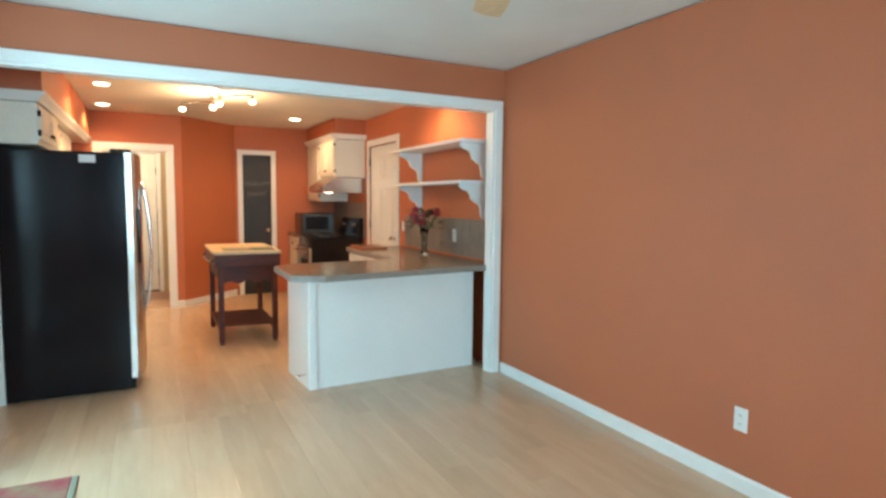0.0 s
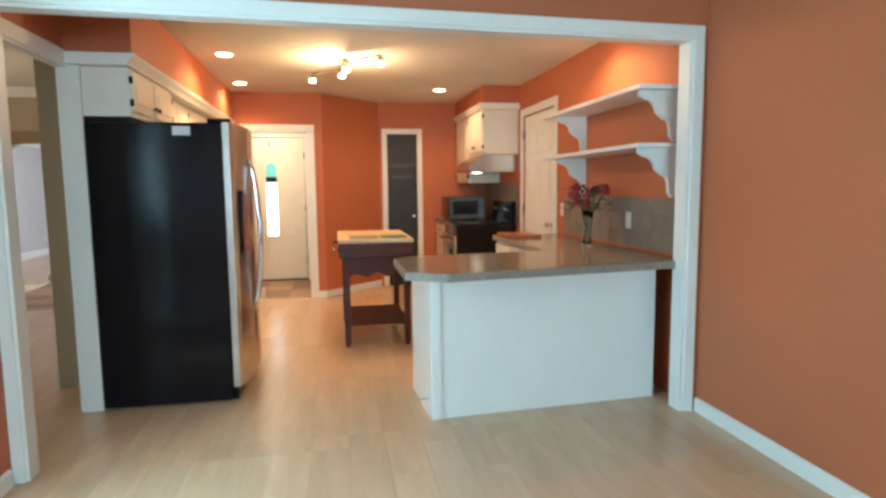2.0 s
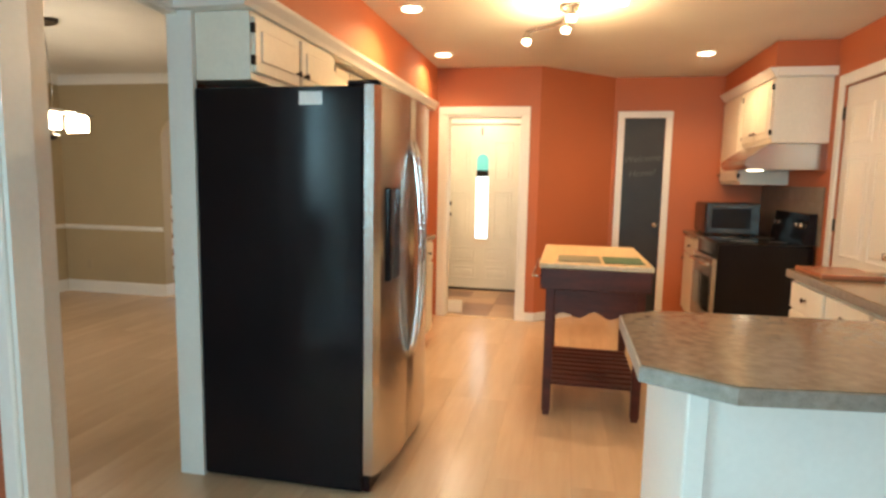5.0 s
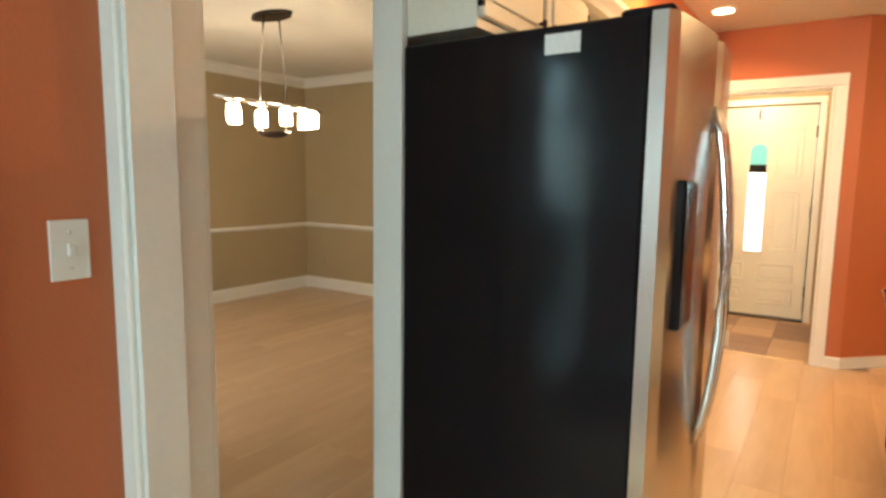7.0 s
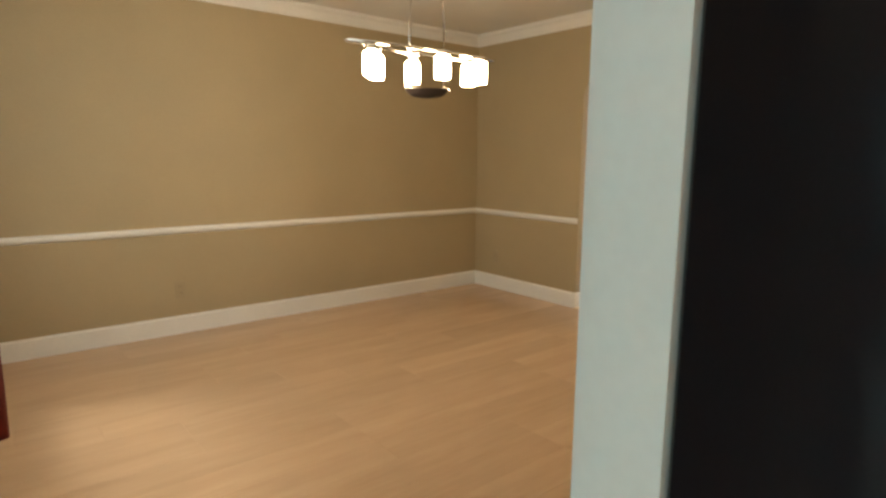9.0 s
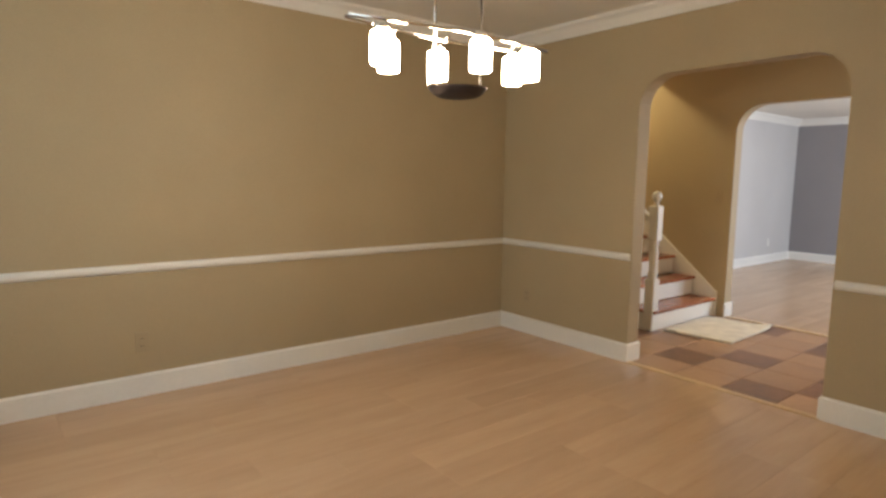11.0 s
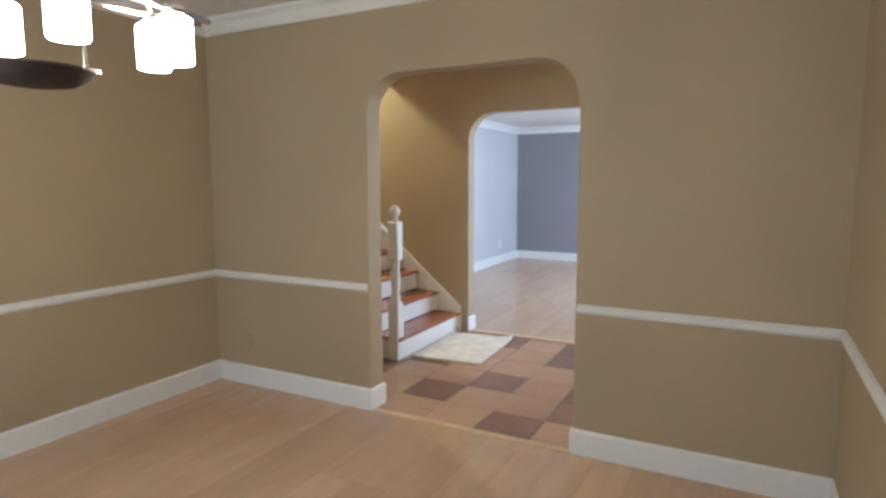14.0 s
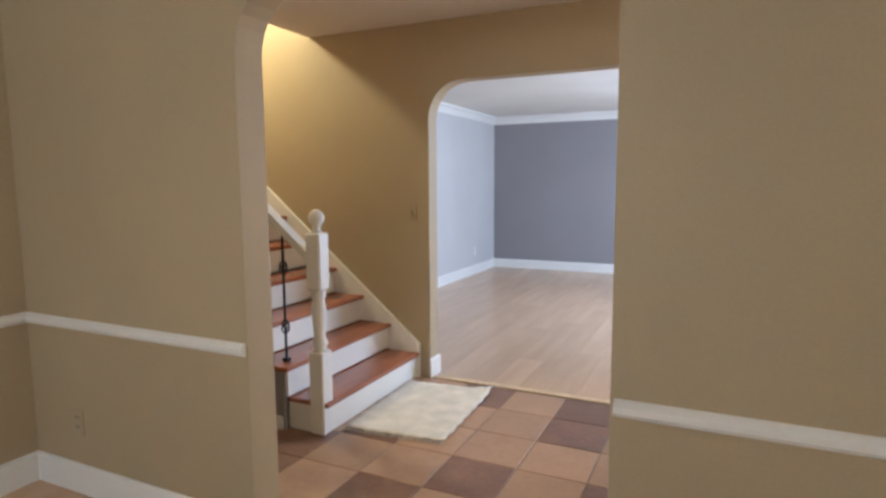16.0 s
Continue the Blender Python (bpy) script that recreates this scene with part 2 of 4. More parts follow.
wall("wall_west_orange", [(XL - 0.025, XL, YS, 2.88, 0, H), (XL - 0.025, XL, 2.88, 3.74, 2.06, H), (XL - 0.025, XL, 3.74, 4.275, 0, H), (XL - 0.025, XL, 4.275, 4.975, 2.05, H), (XL - 0.025, XL, 4.975, YK, 0, H)], ORANGE, "burnt orange painted wall")
wall("wall_west_tan", [(XL - 0.05, XL - 0.025, YS, 2.88, 0, H), (XL - 0.05, XL - 0.025, 2.88, 3.74, 2.06, H), (XL - 0.05, XL - 0.025, 3.74, 4.275, 0, H), (XL - 0.05, XL - 0.025, 4.275, 4.975, 2.05, H), (XL - 0.05, XL - 0.025, 4.975, 5.45, 0, H), (-1.0, XL - 0.025, 5.45, YA, 0, H)], TAN, "tan painted dining room wall")
wall("wall_kitchen_far", [(XL - 0.025, -0.16, YK, YK + 0.11, 0, H), (-0.16, 0.57, YK, YK + 0.11, 2.0, H), (0.57, 0.74, YK, YK + 0.11, 0, H)], ORANGE, "burnt orange wall with a cased doorway")
structure("wall_kitchen_angled", P([(0.74, YK), (1.46, YP), (1.46, YP + 0.12), (0.70, YK + 0.11)], "z", 0, H), ORANGE, "burnt orange angled wall", "wall")
wall("wall_pantry", [(1.46, 1.57, YP, YP + 0.12, 0, H), (1.57, 1.97, YP, YP + 0.12, 2.04, H), (1.97, XR + 0.12, YP, YP + 0.12, 0, H)], ORANGE, "burnt orange wall round a narrow pantry door")
wall("soffit_east", [(2.51, XR, 7.62, YP, 2.26, H)], ORANGE, "burnt orange soffit above the wall cabinets")
wall("soffit_west", [(XL, -0.26, 4.93, YK, 2.12, H)], ORANGE, "burnt orange soffit above the wall cabinets")
# dining room, foyer, living room
wall("wall_dining_far", [(XD - 0.12, XD, 4.0, YA, 0, H)], TAN, "tan painted dining room wall")
wall("wall_dining_south", [(XD - 0.12, -3.9, 4.03, 4.15, 0, H), (-1.9, XL - 0.05, 4.03, 4.15, 0, H), (-3.9, -1.9, 4.03, 4.15, 0, 0.8), (-3.9, -1.9, 4.03, 4.15, 2.1, H)], TAN, "tan painted dining room wall")


def arch_wall(name, x0, x1, xl, xr, top, r, y0, y1, h, mat, label):
    pts = [(x0, 0), (xl, 0)]
    pts += [(xl + r - r * math.cos(a), top - r + r * math.sin(a)) for a in [i * math.pi / 16 for i in range(9)]]
    pts += [(xr - r + r * math.sin(a), top - r + r * math.cos(a)) for a in [i * math.pi / 16 for i in range(9)]]
    pts += [(xr, 0), (x1, 0), (x1, h), (x0, h)]
    return structure(name, P(pts, "y", y0, y1), mat, label, "wall")


AL, AR = -3.365, -2.12
arch_wall("wall_arch_dining", XD - 0.12, -0.76, AL, AR, 2.0, 0.22, YA, YA + 0.13, H, TAN, "tan wall with a round-cornered archway")
BL, BR = -3.65, -1.80
arch_wall("wall_arch_living", -8.2, -1.2, BL, BR, 2.0, 0.24, YB, YB + 0.12, 4.6, TAN, "tan wall with a round-cornered archway to the living room")
wall("wall_foyer_jog", [(-1.2, -1.08, 9.9, YB + 0.12, 0, 2.6)], TAN, "tan foyer wall")
wall("wall_foyer_north", [(-1.08, -0.50, 9.9, 10.02, 0, 2.6), (-0.50, 0.46, 9.9, 10.02, 2.06, 2.6), (0.46, 1.3, 9.9, 10.02, 0, 2.6)], TAN, "tan foyer wall round the front door")
wall("wall_foyer_east", [(1.1, 1.22, YK + 0.55, 9.9, 0, 2.6)], TAN, "tan foyer wall")
wall("wall_foyer_back", [(-0.76, -0.16, YK + 0.11, YK + 0.14, 0, H), (0.57, 0.66, YK + 0.11, YK + 0.14, 0, H), (-0.16, 0.57, YK + 0.11, YK + 0.14, 2.0, H)], TAN, "tan foyer wall")
wall("wall_stair_south", [(-8.2, AL - 0.9, YA + 0.13, YA + 0.2, 0, 4.6), (-8.2, -4.60, 9.14, 9.24, 2.35, 4.6)], TAN, "tan stairwell wall")
wall("wall_stair_end", [(-8.3, -8.2, YA, YB + 0.12, 0, 4.6)], TAN, "tan stairwell wall")
wall("wall_living_far", [(-5.25, -0.5, 15.62, 15.75, 0, 2.45)], GREY, "dark grey living room wall")
wall("wall_living_west", [(-5.25, -5.13, YB + 0.12, 15.75, 0, 2.45)], PALE, "pale grey living room wall")
wall("wall_living_east", [(-0.55, -0.43, YB, 11.8, 0, 2.45), (-0.55, -0.43, 14.2, 15.75, 0, 2.45), (-0.55, -0.43, 11.8, 14.2, 0, 0.75), (-0.55, -0.43, 11.8, 14.2, 2.25, 2.45)], PALE, "pale grey living room wall with a window")
# ceilings
structure("ceiling_family", B(XL - 0.05, XR + 0.12, YS - 0.12, YO + 0.04, H + 0.01, H + 0.1), CEIL, "white ceiling", "ceiling")
structure("ceiling_kitchen", B(XL - 0.05, XR + 0.12, YO + 0.04, YP + 0.12, H, H + 0.1), CEIL, "white ceiling", "ceiling")
structure("ceiling_dining", B(XD - 0.12, XL - 0.025, 4.03, YA + 0.13, H, H + 0.1), CEIL, "white ceiling", "ceiling")
structure("ceiling_foyer", P([(-4.60, YA + 0.13), (0.74, YA + 0.13), (1.22, 9.0), (1.22, YB + 0.12), (-4.60, YB + 0.12)], "z", 2.38, 2.46), CEIL, "white ceiling", "ceiling")
structure("ceiling_stairwell", B(-8.3, -4.4, YA, YB + 0.12, 4.6, 4.7), CEIL, "white ceiling", "ceiling")
wall("wall_stairwell_header", [(-4.60, -4.5, YA + 0.13, YB, 2.46, 4.6)], TAN, "tan stairwell wall")
structure("ceiling_living", B(-5.13, -0.55, YB + 0.12, 15.62, 2.33, 2.43), CEIL, "white ceiling", "ceiling")
# ground outside
structure("ground", B(-60, 60, -60, 80, -0.3, -0.06), LAWN, "green lawn", "ground")


# ---- trim ----
def casing(name, axis, a0, a1, top, face, out, width=0.085, depth=0.018, foot=0.0):
    """A door casing on the plane axis=face, proud towards out (+1 or -1), round the clear opening a0..a1."""
    t = thing(name, ((a0 + a1) / 2, face, 0) if axis == "y" else (face, (a0 + a1) / 2, 0), "white painted wooden door casing", "casing", kind="structure")
    f0, f1 = sorted((face, face + out * depth))
    for nm, (p, q, z0, z1) in (("side_casing", (a0 - width, a0, 0, top)), ("side_casing", (a1, a1 + width, 0, top)), ("head_casing", (a0 - width, a1 + width, top, top + width))):
        part(nm, B(p, q, f0, f1, z0, z1, bevel=0.005) if axis == "y" else B(f0, f1, p, q, z0, z1, bevel=0.005), TRIM, t)
    return t


def jamb(name, axis, a0, a1, top, f0, f1, th=0.015):
    t = thing(name, ((a0 + a1) / 2, f0, 0) if axis == "y" else (f0, (a0 + a1) / 2, 0), "white painted opening lining", "jamb", kind="structure")
    for nm, (p, q, z0, z1) in (("side_jamb", (a0, a0 + th, 0, top - th)), ("side_jamb", (a1 - th, a1, 0, top - th)), ("head_jamb", (a0, a1, top - th, top))):
        part(nm, B(p, q, f0, f1, z0, z1) if axis == "y" else B(f0, f1, p, q, z0, z1), TRIM, t)
    return t


wide = [casing("trim_wide_opening", "y", -0.575, 2.84, 2.14, YO, -1, 0.07)]
wide.append(jamb("jamb_wide_opening", "y", -0.575, 2.84, 2.14, YO - 0.004, YO + 0.096))
# the old wall round the opening stands slightly out of square
SKEW = Matrix.Translation((XR, YO, 0)) @ Matrix.Rotation(radians(2.6), 4, "Z") @ Matrix.Translation((-XR, -YO, 0))
for o in (opening_wall, *wide):
    o.matrix_basis = SKEW @ o.matrix_basis
structure("trim_dining_opening_side", B(XL, XL + 0.016, 4.195, 4.273, 0, 2.05, bevel=0.004), TRIM, "white painted side casing", "casing")
structure("trim_dining_opening", B(XL, XL + 0.016, 4.19, 4.91, 2.05, 2.13, bevel=0.004), TRIM, "white painted head casing", "casing")
jamb("jamb_dining_opening", "x", 4.275, 4.975, 2.05, XL - 0.054, XL + 0.004)
casing("trim_dining_opening_inner", "x", 4.275, 4.975, 2.05, XL - 0.05, -1, 0.08)
casing("trim_patio_door", "x", 2.88, 3.74, 2.06, XL, 1, 0.09)
casing("trim_kitchen_doorway", "y", -0.16, 0.57, 2.0, YK, -1, 0.08)
jamb("jamb_kitchen_doorway", "y", -0.16, 0.57, 2.0, YK - 0.004, YK + 0.145)
casing("trim_pantry_door", "y", 1.57, 1.97, 2.04, YP, -1, 0.07)
casing("trim_panel_door", "x", 6.53, 7.46, 2.09, XR, -1, 0.08)
casing("trim_front_door", "y", -0.50, 0.46, 2.06, 9.9, -1, 0.06)


def base(name, axis, a0, a1, face, out, h=0.09, th=0.014):
    f0, f1 = sorted((face, face + out * th))
    pts = [(f0, 0), (f1, 0), (f1, h - 0.012), (f0 if out > 0 else f0 + 0.006, h), (f0, h)] if out > 0 else [(f0, 0), (f1, 0), (f1, h), (f1 - 0.006, h), (f0, h - 0.012)]
    bm = bmesh.new()
    if axis == "y":
        poly(bm, pts, "x", a0, a1)
    else:
        poly(bm, pts, "y", a0, a1)
    return structure(name, bm, TRIM, "white painted baseboard", "baseboard")


base("baseboard_east", "x", YS, YO - 0.02, XR, -1)
base("baseboard_east_kitchen", "x", YO + 0.092, 4.40, XR, -1)
base("baseboard_south", "y", XL, XR, YS, 1)
base("baseboard_west", "x", YS, 2.78, XL, 1)
base("baseboard_west_stub", "x", 3.84, YO - 0.20, XL, 1)
base("baseboard_far", "y", 0.63, 0.74, YK, -1)
structure("baseboard_angled", P([(0.74, YK - 0.014), (1.47, YP - 0.012), (1.46, YP), (0.74, YK)], "z", 0, 0.09), TRIM, "white painted baseboard", "baseboard")
BH = 0.14
base("baseboard_dining_far", "x", 4.15, YA, XD, 1, BH)
base("baseboard_dining_arch_left", "y", XD, AL - 0.0, YA, -1, BH)
base("baseboard_dining_arch_right", "y", AR, -1.0, YA, -1, BH)
base("baseboard_dining_east", "x", 5.45, YA, -1.0, -1, BH)
base("baseboard_dining_south", "y", XD, XL - 0.05, 4.15, 1, BH)
base("baseboard_arch_left_return", "x", YA - 0.014, YA + 0.144, AL, 1, BH)
base("baseboard_arch_right_return", "x", YA - 0.014, YA + 0.144, AR, -1, BH)
base("baseboard_living_return", "x", YB - 0.014, YB + 0.134, BL, 1, BH)
base("baseboard_living_far", "y", -5.13, -0.55, 15.62, -1, BH)
base("baseboard_living_west", "x", YB + 0.12, 15.62, -5.13, 1, BH)
base("baseboard_foyer_arch", "y", AR, 0.0, YA + 0.13, 1, BH)


def rail(name, axis, a0, a1, face, out, z=0.737, h=0.05):
    f = [(0, 0), (0.012, 0.006), (0.022, 0.018), (0.022, 0.034), (0.010, h - 0.004), (0, h)]
    pts = [(face + out * p, z + q) for p, q in f]
    return structure(name, P(pts, "x" if axis == "y" else "y", a0, a1), TRIM, "white chair rail moulding", "chair rail")


rail("trim_rail_far", "x", 4.15, YA, XD, 1)
rail("trim_rail_arch_left", "y", XD, AL - 0.01, YA, -1)
rail("trim_rail_arch_right", "y", AR + 0.01, -1.0, YA, -1)
rail("trim_rail_east", "x", 5.45, YA, -1.0, -1)
rail("trim_rail_south", "y", XD, XL - 0.05, 4.15, 1)


def crown(name, axis, a0, a1, face, out, z=H, s=0.095):
    f = [(0, 0), (0, -s), (0.012, -s), (0.02, -0.8 * s), (0.045, -0.42 * s), (0.075, -0.2 * s), (0.08, 0)]
    pts = [(face + out * p, z + q) for p, q in f]
    return structure(name, P(pts, "x" if axis == "y" else "y", a0, a1), TRIM, "white crown moulding", "crown moulding")


crown("trim_crown_far", "x", 4.15, YA, XD, 1)
crown("trim_crown_arch", "y", XD, -1.0, YA, -1)
crown("trim_crown_east", "x", 5.45, YA, -1.0, -1)
crown("trim_crown_south", "y", XD, XL - 0.05, 4.15, 1)
crown("trim_crown_living_far", "y", -5.13, -0.55, 15.62, -1, 2.33, 0.11)
crown("trim_crown_living_west", "x", YB + 0.12, 15.62, -5.13, 1, 2.33, 0.11)
structure("trim_arch_threshold", B(AL, AR, YA - 0.02, YA + 0.03, 0.006, 0.014, bevel=0.003), BUTCHER, "wooden threshold strip in the archway", "threshold")
structure("trim_living_threshold", B(BL, BR, YB, YB + 0.05, 0.006, 0.014, bevel=0.003), BUTCHER, "wooden threshold strip in the archway", "threshold")
structure("trim_kitchen_threshold", B(-0.145, 0.525, YK + 0.0, YK + 0.05, 0.006, 0.014, bevel=0.003), BUTCHER, "wooden threshold strip in the doorway", "threshold")


# ---- doors and windows ----
def panel_leaf(t, axis, a0, a1, z0, z1, f0, f1, out, panels, mat=TRIM):
    """A door leaf between f0 and f1 with raised panels (fractions of its width and height) on the side out."""
    leaf = part("leaf", B(a0, a1, f0, f1, z0, z1, bevel=0.003) if axis == "y" else B(f0, f1, a0, a1, z0, z1, bevel=0.003), mat, t)
    w, h = a1 - a0, z1 - z0
    face = f1 if out > 0 else f0
    for p0, p1, q0, q1 in panels:
        bm = bmesh.new()
        u0, u1, v0, v1 = a0 + p0 * w, a0 + p1 * w, z0 + q0 * h, z0 + q1 * h
        g0, g1 = sorted((face - out * 0.002, face + out * 0.008))
        s = 0.018
        for b in ((u0, u1, v0, v0 + s), (u0, u1, v1 - s, v1), (u0, u0 + s, v0 + s, v1 - s), (u1 - s, u1, v0 + s, v1 - s), (u0 + 0.045, u1 - 0.045, v0 + 0.045, v1 - 0.045)):
            if b[1] > b[0] and b[3] > b[2]:
                box(bm, b[0], b[1], g0, g1, b[2], b[3], bevel=0.004) if axis == "y" else box(bm, g0, g1, b[0], b[1], b[2], b[3], bevel=0.004)
        part("panel", bm, mat, leaf)
    return leaf


def knob(parent, at, axis, out, mat):
    x, y, z = at
    bm = bmesh.new()
    lathe(bm, [(0.026, 0), (0.026, 0.006), (0.010, 0.010), (0.010, 0.035), (0.026, 0.042), (0.029, 0.055), (0.020, 0.068), (0, 0.070)], 0, 0, 0, 14)
    m = Matrix.Rotation(radians(90 * out), 4, "Y") if axis == "x" else Matrix.Rotation(radians(-90 * out), 4, "X")
    bm.transform(Matrix.Translation(at) @ m)
    return part("knob", bm, mat, parent)


SIX = [(0.12, 0.46, 0.80, 0.93), (0.54, 0.88, 0.80, 0.93), (0.12, 0.46, 0.42, 0.76), (0.54, 0.88, 0.42, 0.76), (0.12, 0.46, 0.08, 0.36), (0.54, 0.88, 0.08, 0.36)]
d = thing("door_1", (XR, 7.0, 0), "closed white six-panel door beside the counter", "door", kind="structure")
lf = panel_leaf(d, "x", 6.54, 7.45, 0.008, 2.08, XR + 0.01, XR + 0.05, -1, SIX)
for hz in (0.3, 1.05, 1.85):
    part("hinge", B(XR - 0.008, XR + 0.01, 7.45, 7.47, hz, hz + 0.09, bevel=0.002), BRONZE, d, "dark metal hinge")
knob(d, (XR + 0.01, 6.61, 0.96), "x", -1, CHROME)

d = thing("door_2", (1.75, YP, 0), "narrow pantry door painted as a black chalkboard", "door", kind="structure")
lf = part("leaf", B(1.57, 1.97, YP + 0.01, YP + 0.05, 0.008, 2.04, bevel=0.003), CHALK, d)


def words(name, text, size, m, mat, parent, label, thick=0.0006):
    """Writing in the built-in font as a thin mesh part at the pose m."""
    cu = bpy.data.curves.new(name, "FONT")
    cu.body, cu.size, cu.extrude, cu.resolution_u, cu.align_x, cu.shear = text, size, thick, 3, "CENTER", 0.25
    tmp = bpy.data.objects.new(name, cu)
    scene.collection.objects.link(tmp)
    bpy.context.view_layer.update()
    me = bpy.data.meshes.new_from_object(tmp.evaluated_get(bpy.context.evaluated_depsgraph_get()))
    bpy.data.objects.remove(tmp)
    me.transform(m)
    me.materials.clear()
    me.materials.append(mat)
    ob = new(name, me)
    ob.parent = parent
    return tagged(ob, label)


rnd = random.Random(5)
for text, zz, size in (("Welcome", 1.60, 0.095), ("Home!", 1.45, 0.095)):
    words("chalk_word", text, size, pose(1.765, YP + 0.0095, zz, 90, -5, 0), CHALKMARK, lf, "faint chalk handwriting")
knob(d, (1.91, YP + 0.01, 0.95), "y", -1, CHROME)
for hz in (0.3, 1.7):
    part("hinge", B(1.545, 1.56, YP - 0.004, YP + 0.012, hz, hz + 0.09, bevel=0.002), BRONZE, d)

d = thing("door_3", (-0.02, 9.93, 0), "closed white front door with a narrow arched glass panel", "door", kind="structure")
lf = panel_leaf(d, "y", -0.49, 0.45, 0.02, 2.05, 9.93, 9.97, -1, [(0.10, 0.34, 0.66, 0.90), (0.66, 0.90, 0.66, 0.90), (0.10, 0.34, 0.32, 0.60), (0.66, 0.90, 0.32, 0.60), (0.10, 0.44, 0.17, 0.26), (0.56, 0.90, 0.17, 0.26), (0.10, 0.44, 0.06, 0.14), (0.56, 0.90, 0.06, 0.14)], CREAM)
ax0, ax1, az0, az1 = -0.085, 0.06, 0.66, 1.70


def arched(x0, x1, z0, z1, n=10):
    r = (x1 - x0) / 2
    c = (x0 + x1) / 2
    return [(x0, z0), (x1, z0)] + [(c + r * math.cos(math.pi * i / n), z1 - r + r * math.sin(math.pi * i / n)) for i in range(n + 1)]


fr = part("glass_frame", P(arched(ax0 - 0.025, ax1 + 0.025, az0 - 0.025, az1 + 0.025), "y", 9.918, 9.931), CREAM, lf)
part("pane", P([(ax0, az0), (ax1, az0), (ax1, 1.42), (ax0, 1.42)], "y", 9.912, 9.919), DAYGLASS, lf, "frosted glass glowing in place of daylight behind it")
part("pane", P([(ax0, 1.42), (ax1, 1.42), (ax1, 1.50), (ax0, 1.50)], "y", 9.912, 9.919), BLACKGLASS, lf, "dark leaded glass")
part("pane", P(arched(ax0, ax1, 1.50, az1), "y", 9.912, 9.919), TEAL, lf, "teal stained glass glowing in place of daylight behind it")
knob(lf, (-0.42, 9.93, 0.95), "y", -1, BRONZE)
part("deadbolt", B(-0.445, -0.395, 9.915, 9.93, 1.06, 1.11, bevel=0.006), BRONZE, lf)
part("latch", B(-0.035, -0.02, 9.915, 9.932, 1.93, 2.02, bevel=0.002), BRONZE, lf, "small dark latch")
for hz in (0.25, 1.0, 1.75):
    part("hinge", B(0.445, 0.465, 9.905, 9.93, hz, hz + 0.1, bevel=0.002), BRONZE, d)
part("threshold", B(-0.5, 0.46, 9.86, 9.93, 0.012, 0.03, bevel=0.004), BRONZE, d)

d = thing("door_4", (XL - 0.03, 3.4, 0), "white glazed patio door with a lever handle", "door", kind="structure")
bm = bmesh.new()
for b in ((2.885, 3.12, 0.01, 2.05), (3.62, 3.735, 0.01, 2.05), (3.02, 3.62, 1.93, 2.05), (3.02, 3.62, 0.01, 0.26)):
    box(bm, XL - 0.05, XL - 0.01, b[0], b[1], b[2], b[3])
part("stile_frame", bm, TRIM, d)
pn = part("pane", B(XL - 0.034, XL - 0.028, 3.02, 3.62, 0.26, 1.93), GLASS, d, "clear glass")
pn.visible_shadow = False
hd = part("lever_plate", B(XL - 0.01, XL - 0.002, 3.655, 3.695, 0.92, 1.12, bevel=0.003), CHROME, d, "brushed metal plate")
part("lever", T([(XL - 0.002, 3.675, 1.02), (XL + 0.045, 3.675, 1.02), (XL + 0.05, 3.64, 1.02), (XL + 0.05, 3.56, 1.015)], 0.009), CHROME, hd)
bm = L([(0.022, 0), (0.022, 0.012), (0.014, 0.018), (0, 0.02)], 0, 0, 0)
bm.transform(pose(XL - 0.01, 3.675, 1.22, 0, 90, 0))
part("deadbolt", bm, CHROME, d)

for nm, (lo, hi, z0, z1), ys in (("window_1", (0.1, 2.3, 0.85, 2.15), YS), ("window_3", (-3.9, -1.9, 0.8, 2.1), 4.15)):
    w = thing(nm, ((lo + hi) / 2, ys, z0), "wide white-framed window", "window", kind="structure")
    bm = bmesh.new()
    for b in ((lo, lo + 0.05, z0, z1), (hi - 0.05, hi, z0, z1), (lo + 0.05, hi - 0.05, z1 - 0.05, z1), (lo + 0.05, hi - 0.05, z0, z0 + 0.05), ((lo + hi) / 2 - 0.025, (lo + hi) / 2 + 0.025, z0 + 0.05, z1 - 0.05)):
        box(bm, b[0], b[1], ys - 0.1, ys - 0.05, b[2], b[3])
    part("window_frame", bm, TRIM, w)
    for p0, p1 in ((lo + 0.05, (lo + hi) / 2 - 0.025), ((lo + hi) / 2 + 0.025, hi - 0.05)):
        g = part("pane", B(p0, p1, ys - 0.08, ys - 0.074, z0 + 0.05, z1 - 0.05), GLASS, w)
        g.visible_shadow = False
w = thing("window_2", (-0.5, 13.0, 0.75), "wide white-framed living room window", "window", kind="structure")
bm = bmesh.new()
for b in ((11.8, 11.85, 0.75, 2.25), (14.15, 14.2, 0.75, 2.25), (11.85, 14.15, 2.2, 2.25), (11.85, 14.15, 0.75, 0.8), (12.97, 13.03, 0.8, 2.2)):
    box(bm, -0.5, -0.45, b[0], b[1], b[2], b[3])
part("window_frame", bm, TRIM, w)
structure("backdrop_garden", B(-9.0, -8.9, -6, 3.9, -0.06, 5.0), OUTSIDE, "glowing green board in place of the garden", "backdrop")


